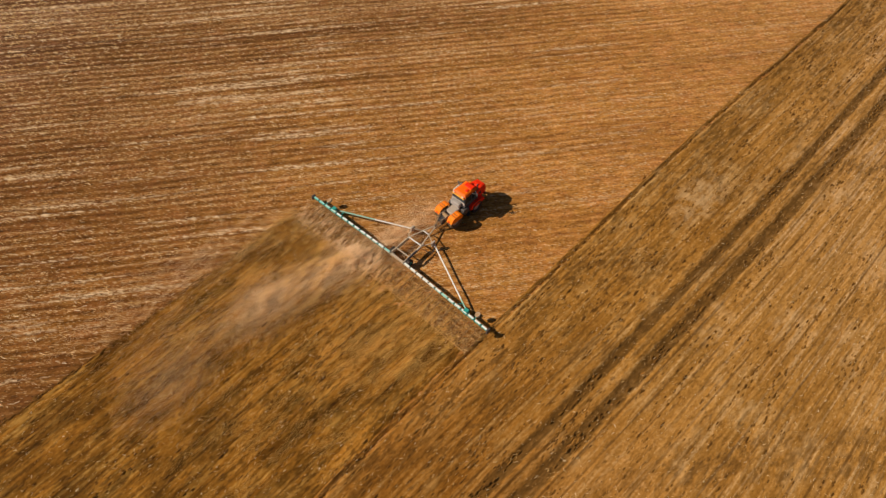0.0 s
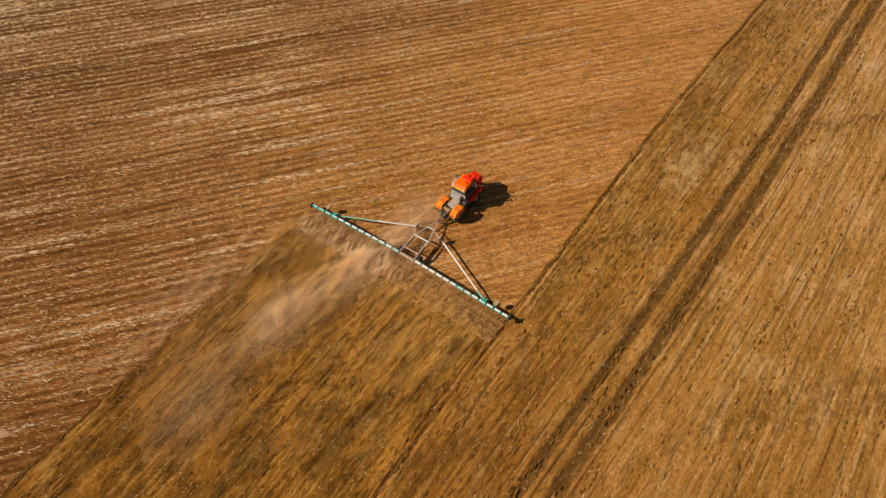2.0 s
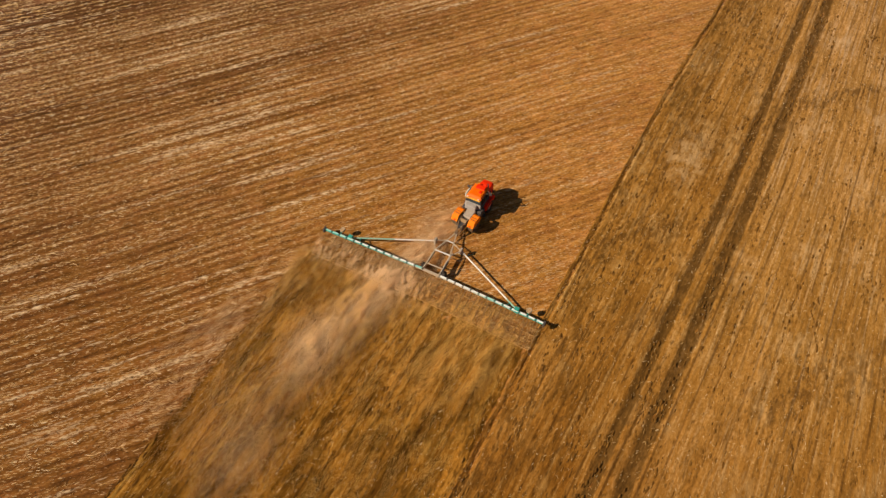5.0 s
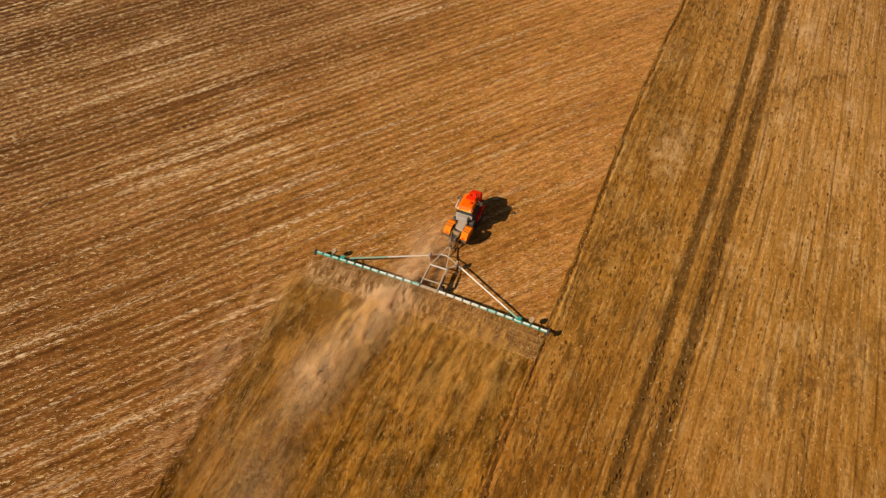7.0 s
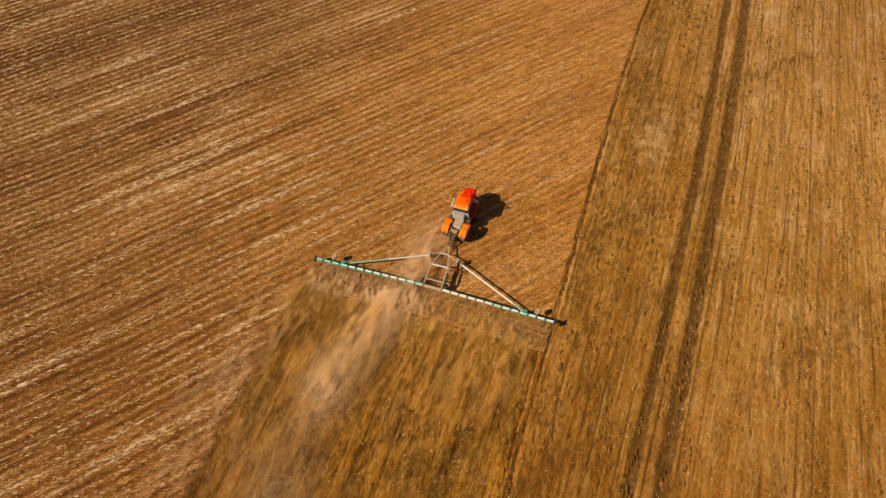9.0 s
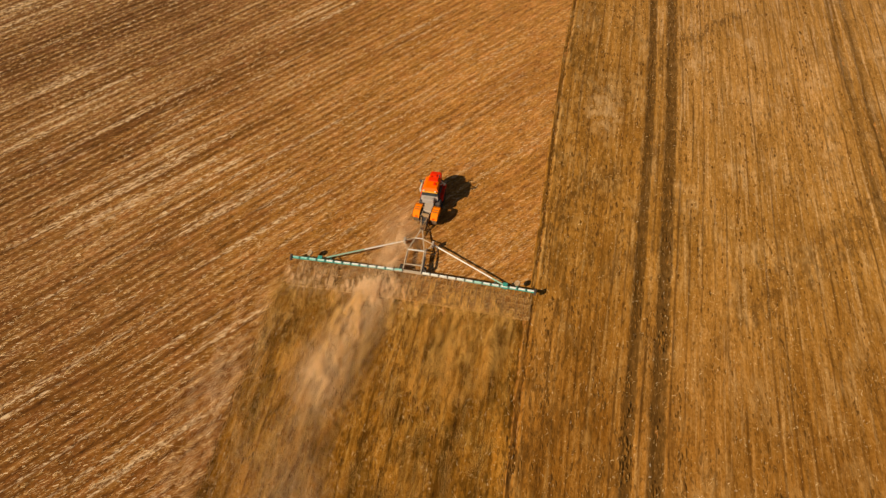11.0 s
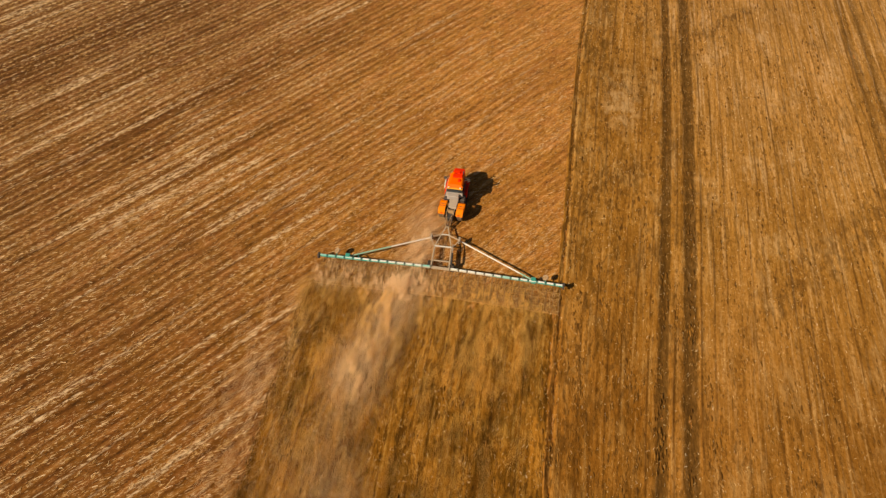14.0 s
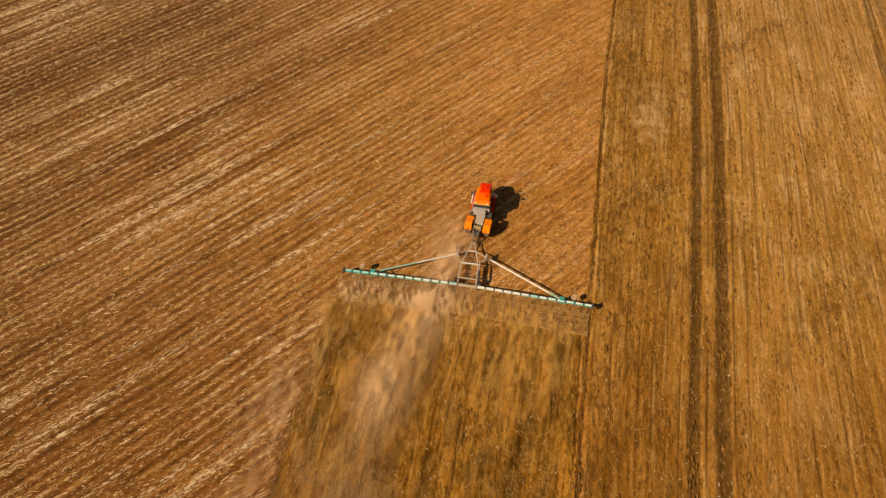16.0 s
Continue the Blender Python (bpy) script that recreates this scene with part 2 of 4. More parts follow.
        inside = m.math("MULTIPLY", m.math("MULTIPLY", along, 1.0, True), m.math("MULTIPLY", m.math("SUBTRACT", 14.0, along), 0.5, True))
        inside = m.math("MULTIPLY", inside, m.math("SUBTRACT", 1.5, across, True))
        soil = m.mix(m.math("MULTIPLY", m.math("MULTIPLY", inside, level(lanes(1.6, 0.6, 4, 0.7), 0.47, 0.56)), 0.75), soil, (0.12, 0.05, 0.008))
        # and a dry, pale patch lies beside the edge
        qx, qy = m.math("DIVIDE", m.math("SUBTRACT", pos.outputs[0], 19.4), 2.6), m.math("DIVIDE", m.math("SUBTRACT", pos.outputs[1], 31.0), 5.0)
        bald = m.math("SUBTRACT", 1.3, m.math("ADD", m.math("MULTIPLY", qx, qx), m.math("MULTIPLY", qy, qy)), True)
        soil = m.mix(m.math("MULTIPLY", m.math("MULTIPLY", bald, level(lanes(0.9, 0.5, 4, 0.7), 0.40, 0.60)), 0.7), soil, (0.68, 0.41, 0.17))
        # distance haze put into the colour of the far worked soil
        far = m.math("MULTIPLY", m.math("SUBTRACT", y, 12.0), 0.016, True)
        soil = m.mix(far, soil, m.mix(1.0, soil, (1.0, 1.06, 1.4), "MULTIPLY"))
        # brightness falloff at the near side put into the soil colour
        near_dim = m.math("MULTIPLY", m.math("SUBTRACT", 9.0, y), 0.045, True)
        soil = m.mix(near_dim, soil, m.mix(1.0, soil, (0.78, 0.705, 0.57), "MULTIPLY"))
        damp = m.ramp(age, (0.0, (0.83, 0.80, 0.71)), (0.45, (0.94, 0.92, 0.87)), (0.85, (1.02, 1.05, 1.22)))
        soil = m.mix(1.0, soil, damp, "MULTIPLY")
        # soil pressed by tyres, with ragged edges
        rag = lanes(2.2, 0.4, 4, 0.7)
        pressed = 0.0
        for c, half in RUTS:
            d = m.math("DIVIDE", m.math("ABSOLUTE", m.math("SUBTRACT", u, c)), half)
            d = m.math("ADD", d, m.math("MULTIPLY", rag, 1.4))
            mark = m.math("MULTIPLY", m.math("SUBTRACT", 1.95, d), 2.4, True)
            # the far pair of tracks is drawn fainter
            pressed = m.math("MAXIMUM", m.math("MULTIPLY", mark, 1.0 if c < 40 else 0.55), pressed)
        soil = m.mix(m.math("MULTIPLY", pressed, m.ramp(clod, (0.38, (0.96, 0.96, 0.96)), (0.62, (0.66, 0.66, 0.66)))), soil, (0.108, 0.047, 0.008))
    m.bump(m.math("ADD", m.math("MULTIPLY", fine, 0.7), clod), 0.9, 0.12)
    return m.done(soil, 0.95, 0, 0.12)


def paint(name, colour, dust=0.35, rough=0.4, metal=0.0, dust_colour=(0.42, 0.26, 0.13)):
    m = Nodes(name)
    n = m.noise(m.coords((1, 1, 1)), 2.3, 5, 0.65)
    s = m.noise(m.coords((1, 1, 1)), 17.0, 3, 0.6)
    k = m.math("ADD", m.math("MULTIPLY", n, 0.7), m.math("MULTIPLY", s, 0.3))
    cover = m.ramp(k, (0.5 - dust * 0.35, (0, 0, 0)), (0.95 - dust * 0.4, (1, 1, 1)))
    c = m.mix(m.math("MULTIPLY", cover, min(1.0, dust * 1.6)), colour, dust_colour)
    r = m.math("ADD", m.math("MULTIPLY", cover, 0.4), rough, True)
    m.bump(s, 0.15, 0.01)
    return m.done(c, r, metal, 0.22)


def dust_material(name, colour):
    m = Nodes(name)
    diff = m.node("ShaderNodeBsdfDiffuse", Color=(*colour, 1))
    thin = m.node("ShaderNodeBsdfTranslucent", Color=(*colour, 1))
    mixer = m.node("ShaderNodeMixShader", Fac=0.45)
    m.link(diff.outputs[0], mixer.inputs[1])
    m.link(thin.outputs[0], mixer.inputs[2])
    m.link(mixer.outputs[0], m.out.inputs["Surface"])
    return m.mat


def straw_material(name, low, mid, high, top=(1.0, 0.79, 0.50)):
    m = Nodes(name)
    g = m.tree.nodes.new("ShaderNodeNewGeometry")
    c = m.ramp(g.outputs["Random Per Island"], (0.0, low), (0.5, mid), (0.88, high), (1.0, top))
    return m.done(c, 0.8, 0, 0.3)


def clod_material():
    m = Nodes("soil_clods")
    g = m.tree.nodes.new("ShaderNodeNewGeometry")
    c = m.ramp(g.outputs["Random Per Island"], (0.0, (0.13, 0.052, 0.008)), (0.6, (0.19, 0.08, 0.012)), (1.0, (0.30, 0.13, 0.022)))
    return m.done(c, 0.95, 0, 0.15)


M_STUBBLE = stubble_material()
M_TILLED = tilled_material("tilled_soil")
M_FRESH = tilled_material("fresh_soil", True)
M_ORANGE = paint("orange_paint", (1.0, 0.22, 0.0), 0.10, 0.55)
M_ROOF = paint("roof_paint", (1.0, 0.15, 0.0), 0.05, 0.5)
M_AMBER = paint("amber_paint", (0.95, 0.42, 0.03), 0.25, 0.5)
M_CAB = paint("cab_frame_paint", (0.06, 0.065, 0.075), 0.2, 0.5)
M_RED = paint("red_orange_paint", (0.95, 0.028, 0.0), 0.02, 0.55)
M_GREY = paint("dusty_grey_metal", (0.40, 0.33, 0.27), 0.55, 0.6, 0.0, (0.55, 0.40, 0.27))
M_DARK = paint("dark_steel", (0.045, 0.045, 0.05), 0.3, 0.5)
M_RUBBER = paint("rubber", (0.028, 0.026, 0.025), 0.3, 0.75)
M_SOILED_RUBBER = paint("soiled_rubber", (0.11, 0.075, 0.05), 0.6, 0.85, 0.0, (0.30, 0.18, 0.09))
M_DUSTY_RUBBER = paint("dusty_rubber", (0.36, 0.28, 0.2), 0.75, 0.85)
M_TEAL = paint("teal_paint", (0.03, 0.33, 0.26), 0.2, 0.45)
M_CREAM = paint("cream_paint", (0.78, 0.73, 0.64), 0.2, 0.5)
def plate_material():
    m = Nodes("chipped_plate_paint")
    info = m.tree.nodes.new("ShaderNodeObjectInfo")
    base = m.ramp(info.outputs["Random"], (0.0, (0.95, 0.90, 0.78)), (0.65, (0.88, 0.88, 0.78)), (0.82, (0.45, 0.76, 0.62)), (1.0, (0.25, 0.62, 0.52)))
    chip = m.ramp(m.noise(m.coords((1, 1, 1)), 6.0, 4, 0.7), (0.60, (0, 0, 0)), (0.68, (1, 1, 1)))
    c = m.mix(m.math("MULTIPLY", chip, 0.6), base, (0.05, 0.34, 0.27))
    return m.done(c, 0.5, 0, 0.4)


M_PLATE = plate_material()
def beam_material():
    m = Nodes("faded_beam_paint")
    k = m.noise(m.coords((0.22, 1, 1)), 1.0, 2, 0.5)
    s = m.noise(m.coords((1, 1, 1)), 5.0, 4, 0.7)
    k = m.math("ADD", m.math("MULTIPLY", k, 0.5), m.math("MULTIPLY", s, 0.25))
    pos = m.tree.nodes.new("ShaderNodeSeparateXYZ")
    m.link(m.coords(), pos.inputs[0])
    # the teal has worn off around the middle
    worn = m.math("SUBTRACT", 1.0, m.math("MULTIPLY", m.math("ABSOLUTE", m.math("SUBTRACT", pos.outputs[0], 2.5)), 0.11))
    k = m.math("ADD", k, m.math("MULTIPLY", m.math("MAXIMUM", worn, -0.2), 0.28))
    c = m.ramp(k, (0.36, (0.02, 0.40, 0.33)), (0.46, (0.20, 0.50, 0.40)), (0.58, (0.66, 0.58, 0.44)))
    return m.done(c, 0.55, 0, 0.3)


M_BEAM = beam_material()
M_MINT = paint("faded_mint_paint", (0.16, 0.46, 0.34), 0.45, 0.5, 0.0, (0.62, 0.56, 0.42))
M_WORN = paint("worn_cream_paint", (0.58, 0.47, 0.34), 0.5, 0.6)
M_RUST = paint("dusty_brown_steel", (0.30, 0.17, 0.08), 0.6, 0.75)
M_TINE = paint("soil_coated_steel", (0.55, 0.27, 0.07), 0.6, 0.8, 0.0, (0.62, 0.34, 0.12))
M_DRAG = paint("dark_drag_steel", (0.26, 0.135, 0.045), 0.4, 0.8)
M_GLASS = Nodes("cab_glass").done((0.03, 0.04, 0.045), 0.08, 0.0, 0.8)
M_LAMP = Nodes("lamp_lens").done((0.75, 0.72, 0.62), 0.15, 0.0, 0.6)
M_PANEL = paint("pale_panel", (0.44, 0.40, 0.37), 0.4, 0.55)
M_GLARE_PANE = paint("dusty_pale_panel", (0.72, 0.6, 0.42), 0.3, 0.35)
M_DUST = dust_material("airborne_dust", (0.92, 0.645, 0.37))
M_LOW_DUST = dust_material("low_soil_dust", (0.82, 0.48, 0.13))
M_STRAW = straw_material("straw", (0.46, 0.24, 0.07), (0.68, 0.39, 0.13), (0.94, 0.67, 0.36))
M_SOILED = straw_material("soiled_straw", (0.46, 0.25, 0.07), (0.68, 0.41, 0.14), (0.95, 0.70, 0.36))
M_TRASH = straw_material("muddy_straw", (0.16, 0.075, 0.02), (0.48, 0.26, 0.08), (0.66, 0.39, 0.14), (0.78, 0.50, 0.21))
M_CLOD = clod_material()


# ---- mesh helpers ----
def finish(name, bm, mat, smooth=False):
    me = bpy.data.meshes.new(name)
    bmesh.ops.recalc_face_normals(bm, faces=bm.faces)
    bm.to_mesh(me)
    bm.free()
    me.materials.append(mat)
    if smooth:
        for p in me.polygons:
            p.use_smooth = True
    return me


def part(name, bm, mat, parent, label="", at=None, smooth=False):
    ob = new(name, finish(name, bm, mat, smooth) if isinstance(bm, bmesh.types.BMesh) else bm)
    ob.parent = parent
    if at is not None:
        ob.matrix_basis = at
    if label:
        tagged(ob, label)
    return ob


def again(ob, parent, at):
    """The same mesh once more, under a parent."""
    o = new(ob.name.split(".")[0], ob.data)
    o.parent = parent
    o.matrix_basis = at
    return o


def thing(name, at, label, category, group="", kind=""):
    ob = new(name)
    ob.matrix_basis = at
    return tagged(ob, label, category, group, kind)


def solid(bm, lower, upper):
    """A closed body between two rings of corners."""
    a = [bm.verts.new(p) for p in lower]
    b = [bm.verts.new(p) for p in upper]
    n = len(a)
    bm.faces.new(a[::-1])
    bm.faces.new(b)
    for i in range(n):
        bm.faces.new((a[i], a[(i + 1) % n], b[(i + 1) % n], b[i]))
    return bm


def box(x0, x1, y0, y1, z0, z1, bevel=0.03, bm=None):
    own = bmesh.new()
    solid(own, [(x0, y0, z0), (x1, y0, z0), (x1, y1, z0), (x0, y1, z0)], [(x0, y0, z1), (x1, y0, z1), (x1, y1, z1), (x0, y1, z1)])
    if bevel:
        bmesh.ops.bevel(own, geom=own.edges[:], offset=bevel, segments=1, affect="EDGES")
    if bm is None:
        return own
    return join(bm, own)


def join(bm, other):
    me = bpy.data.meshes.new("scrap")
    other.to_mesh(me)
    other.free()
    bm.from_mesh(me)
    bpy.data.meshes.remove(me)
    return bm


def tube(bm, a, b, r, sides=10, r2=None):
    """A round or many-sided bar from a to b."""
    a, b = Vector(a), Vector(b)
    q = (b - a).to_track_quat("Z", "Y")
    off = math.pi / 4 if sides == 4 else 0
    ring = [q @ Vector((math.cos(off + i * math.tau / sides), math.sin(off + i * math.tau / sides), 0)) for i in range(sides)]
    return solid(bm, [a + v * r for v in ring], [b + v * (r if r2 is None else r2) for v in ring])


def lathe(bm, profile, sides=28, axis="X"):
    """Turns (along, radius) pairs about the x axis."""
    rings = []
    for along, r in profile:
        rings.append([bm.verts.new((along, r * math.cos(i * math.tau / sides), r * math.sin(i * math.tau / sides))) for i in range(sides)])
    for a, b in zip(rings, rings[1:]):
        for i in range(sides):
            bm.faces.new((a[i], a[(i + 1) % sides], b[(i + 1) % sides], b[i]))
    bm.faces.new(rings[0][::-1])
    bm.faces.new(rings[-1])
    return bm


# ---- ground ----
def heightfield(name, us, vs, place, height, mat, label, category):
    """A sheet over the grid us x vs; place(u, v) gives x, y and height(u, v) gives z."""
    nu, nv = len(us), len(vs)
    U, V = np.meshgrid(us, vs, indexing="ij")
    X, Y = place(U, V)
    Z = height(U, V, X, Y)
    co = np.stack([X, Y, Z], -1).reshape(-1, 3)
    i = np.arange(nu * nv).reshape(nu, nv)
    q = np.stack([i[:-1, :-1], i[1:, :-1], i[1:, 1:], i[:-1, 1:]], -1).reshape(-1, 4)
    me = bpy.data.meshes.new(name)
    me.from_pydata(co.tolist(), [], q.tolist())
    me.materials.append(mat)
    me.polygons.foreach_set("use_smooth", np.ones(len(me.polygons), bool))
    me.update()
    ob = new(name, me)
    return tagged(ob, label, category, "", "structure")


def wavy(a, b, scale_a, scale_b, seed, count=9):
    """Smooth irregular waves over two coordinates, about -1 to 1."""
    g = np.random.default_rng(seed)
    out = np.zeros_like(a, float)
    for _ in range(count):
        fa, fb, ph = g.normal() / scale_a, g.normal() / scale_b, g.uniform(0, math.tau)
        out += np.cos(a * fa * math.tau + b * fb * math.tau + ph)
    return out / math.sqrt(count)


CR, SR = math.cos(radians(ROW)), math.sin(radians(ROW))

# the ground runs flat to the horizon under the fields
bm = bmesh.new()
solid(bm, [(-2500, -2500, -1.0), (2500, -2500, -1.0), (2500, 2500, -1.0), (-2500, 2500, -1.0)], [(-2500, -2500, -0.16), (2500, -2500, -0.16), (2500, 2500, -0.16), (-2500, 2500, -0.16)])
ground = new("ground", finish("ground", bm, M_STUBBLE))
tagged(ground, "brown stubble farmland reaching to the horizon", "ground", "", "structure")

EDGE = 12.75   # the edge between stubble and the land worked before
LEFT = -14.1   # the far side of the strip being worked


def edge_line(Y):
    """How far the edge of the worked land strays from its mean line."""
    return np.minimum(0.00035 * (Y - 12.0) ** 2, 1.6) - 0.15 + 0.10 * np.sin(Y / 9.0)


def lane_shift(U, Y):
    """How far a lane of the worked land strays at the place u, y."""
    inner = np.clip((U - 13.0) / 11.0, 0, 1)
    share = inner - 1.8 * np.clip((U - 32.0) / 18.0, 0, 1)
    return edge_line(Y) * (1 - inner) + (0.023 * Y + 0.3 * np.sin(Y / 19.0)) * share


def stubble_height(U, V, X, Y):
    ph = (V + 0.10 * np.sin(U / 6.3) + 0.06 * np.sin(U / 2.7)) / ROW_GAP * math.tau
    z = 0.014 * np.cos(ph) * (0.6 + 0.4 * wavy(U, V, 5, 3, 6)) + 0.012 * wavy(U, V, 1.1, 0.9, 4, 14) + 0.02 * wavy(U, V, 14, 5, 5)
    inside = (X > EDGE + 0.6 + edge_line(Y)) | ((X > LEFT + 0.6) & (Y < -4.2))
    return np.where(inside, -0.13, z - 0.02)


us = np.arange(-85, 110, 0.6)
vs = np.arange(-62, 92, 0.18)
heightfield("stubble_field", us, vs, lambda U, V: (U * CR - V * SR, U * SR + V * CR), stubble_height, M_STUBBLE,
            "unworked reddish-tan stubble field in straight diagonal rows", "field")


def tilled_height(U, V, X, Y):
    z = 0.05 + 0.03 * wavy(U, Y, 0.8, 9, 8, 14) + 0.022 * wavy(U, Y, 0.45, 1.2, 9, 16) + 0.03 * wavy(U, Y, 3, 20, 10)
    for c, half in RUTS:
        z -= 0.12 * np.exp(-(((U - c) / (half * 0.9)) ** 2))
        z += 0.05 * np.exp(-(((np.abs(U - c) - half - 0.3) / 0.22) ** 2))
    return z


def right_height(U, V, X, Y):
    z = tilled_height(U, V, X, Y)
    d = U - EDGE + 0.06 * wavy(V, V, 9.0, 5.0, 31)
    z += 0.05 * np.exp(-(((d - 0.30) / 0.12) ** 2)) - 0.26 * np.exp(-(((d - 0.06) / 0.13) ** 2)) - 0.16 * np.exp(-(((d - 0.78) / 0.16) ** 2)) + 0.05 * np.exp(-(((d - 1.1) / 0.2) ** 2))
    return np.where(d < -0.06, -0.14, z)


xs = np.concatenate([np.arange(EDGE - 0.3, EDGE + 1.2, 0.06), np.arange(EDGE + 1.2, 62, 0.16), np.arange(62, 260, 3.0)])
ys = np.concatenate([np.arange(-230, -50, 4.0), np.arange(-50, 110, 0.45), np.arange(110, 330, 4.0)])
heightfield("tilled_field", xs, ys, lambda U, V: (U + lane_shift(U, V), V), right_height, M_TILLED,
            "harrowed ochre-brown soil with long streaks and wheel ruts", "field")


def strip_height(U, V, X, Y):
    z = tilled_height(U, V, X, Y) - 0.02
    d = X - LEFT
    z += 0.02 * np.exp(-(((d - 0.5) / 0.25) ** 2)) - 0.16 * np.exp(-(((d - 0.1) / 0.16) ** 2))
    z += -0.12 * np.exp(-(((X - EDGE - edge_line(Y) - 0.15) / 0.2) ** 2))
    return np.where((d < -0.12) | (Y > -2.9), -0.12, z)


xs = np.concatenate([np.arange(LEFT - 0.3, LEFT + 1.2, 0.07), np.arange(LEFT + 1.2, EDGE + 0.28, 0.16)])
ys = np.concatenate([np.arange(-230, -62, 4.0), np.arange(-62, -0.3, 0.4)])
heightfield("harrowed_strip", xs, ys, lambda U, V: (U + 0.15 * np.sin(V / 11.0) + (edge_line(V) - 0.15 * np.sin(V / 11.0)) * np.clip(U / 12.0, 0, 1), V), strip_height, M_FRESH,
            "freshly harrowed dark brown strip of loose soil", "field")


def scatter(name, count, area, shape, mat, label, category):
    """Many small pieces in one mesh. area(n) gives places, shape(place, k) corners and faces."""
    co, faces = [], []
    for k, p in enumerate(area(count)):
        v, f = shape(p, k)
        b = len(co)
        co += v
        faces += [tuple(i + b for i in q) for q in f]
    me = bpy.data.meshes.new(name)
    me.from_pydata(co, [], faces)
    me.materials.append(mat)
    me.update()
    return tagged(new(name, me), label, category, "", "stuff")


dice = random.Random(11)


def straw_piece(p, k):
    """A bent stalk of three-sided section."""
    x, y, z, way, size = p
    n = size * dice.uniform(0.4, 1.3)
    w = (0.03 + 0.05 * dice.random() ** 2) * size
    a = way + dice.gauss(-0.18, 0.3)
    b = a + dice.gauss(0, 0.35)
    p0 = Vector((x, y, z))
    p1 = p0 + Vector((math.cos(a), math.sin(a), 0)) * n * 0.5 + Vector((0, 0, dice.uniform(0.0, 0.025)))
    p2 = p1 + Vector((math.cos(b), math.sin(b), 0)) * n * 0.5 - Vector((0, 0, dice.uniform(0, 0.025)))
    v = []
    for q, ang in ((p0, a), (p1, (a + b) / 2), (p2, b)):
        s = Vector((-math.sin(ang), math.cos(ang), 0)) * w
        v += [tuple(q + s), tuple(q - s), tuple(q + Vector((0, 0, w * 0.7)))]
    f = []
    for i in (0, 3):
        f += [(i, i + 3, i + 5, i + 2), (i + 1, i + 2, i + 5, i + 4)]
    return v, f


def stubble_places(n):
    g = np.random.default_rng(31)
    m = n * 8
    u, v = g.uniform(-83, 108, m), g.uniform(-60, 90, m)
    wob = 0.10 * np.sin(u / 6.3) + 0.06 * np.sin(u / 2.7)
    v = np.where(g.uniform(0, 1, m) < 0.9, np.round(v / ROW_GAP) * ROW_GAP + g.normal(0, 0.13, m) - wob, v)
    x, y = u * CR - v * SR, u * SR + v * CR
    ok = (x < EDGE - 0.1 + edge_line(y)) & ((x < LEFT - 0.2) | (y > -0.5)) & (x > -85) & (y < 105) & (y > -45)
    ok &= 0.9 * wavy(u, v, 40, 4, 21) + g.normal(0, 0.5, m) > 0.012 * (x + 25) + 0.12 * np.clip((x + 12) / 10, 0, 1)
    x, y = x[ok][:n], y[ok][:n]
    west = np.clip((-x - 0.57 * y - 56.0) * 0.06, 0, 1)
    size = 0.47 - 0.0016 * (x + 40) + 0.20 * west
    return [(a, b, 0.015, radians(ROW), c) for a, b, c in zip(x.tolist(), y.tolist(), size.tolist())]


def tilled_places(n):
    out = []
    while len(out) < n:
        x = dice.uniform(LEFT + 0.3, 60)
        y = dice.uniform(-45, 100)
        if x < EDGE + 0.3 and y > -1:
            continue
        out.append((x, y, 0.08, radians(90) + dice.gauss(0.0, 0.6), dice.uniform(0.16, 0.31)))
    return out


scatter("straw", 37000, stubble_places, straw_piece, M_STRAW, "pale dry straw lying along the stubble rows", "straw")
scatter("loose_straw", 24000, tilled_places, straw_piece, M_SOILED, "short straw bits mixed into the harrowed soil", "straw")


def clod_piece(p, k):
    x, y, z, way, size = p
    r = size * dice.uniform(0.10, 0.26)
    h = r * dice.uniform(0.35, 0.7)
    v = []
    for i in range(5):
        a = i * math.tau / 5 + dice.uniform(-0.3, 0.3)
        q = r * dice.uniform(0.7, 1.2)
        v.append((x + q * math.cos(a), y + q * 3.2 * math.sin(a), z - 0.06))
    v.append((x + dice.gauss(0, r * 0.2), y + dice.gauss(0, r * 0.2), z - 0.05 + h))
    return v, [(i, (i + 1) % 5, 5) for i in range(5)]


def clod_places(n):
    g = np.random.default_rng(32)
    m = n * 10
    x, y = g.uniform(LEFT + 0.3, 60, m), g.uniform(-45, 100, m)
    ok = ((x > EDGE + 0.3) | ((y < -9) & (g.uniform(0, 1, m) < 0.5))) & (wavy(x, y, 2.2, 12, 23) + g.normal(0, 0.5, m) > 0.1 + 0.03 * np.maximum(x - 18, 0))
    x, y = x[ok][:n], y[ok][:n]
    x = x + np.where(x > EDGE, lane_shift(x, y), 0.0)
    size = 0.25 + 0.5 * g.uniform(0, 1, len(x)) ** 2
    # a rim of larger lumps along both edges of the worked land
    ye = g.uniform(-45, 95, 240)
    xe = EDGE + edge_line(ye) + g.normal(0.6, 0.35, 240)
    yl = g.uniform(-42, -4, 160)
    xl = LEFT + g.normal(0.2, 0.12, 160)
    x, y = np.concatenate([x, xe, xl]), np.concatenate([y, ye, yl])
    size = np.concatenate([size, g.uniform(0.25, 0.5, 240), g.uniform(0.35, 0.6, 160)])
    return [(a, b, 0.10, 0, c) for a, b, c in zip(x.tolist(), y.tolist(), size.tolist())]


scatter("soil_clods", 11000, clod_places, clod_piece, M_CLOD, "dark crumbly clods of turned soil", "soil")

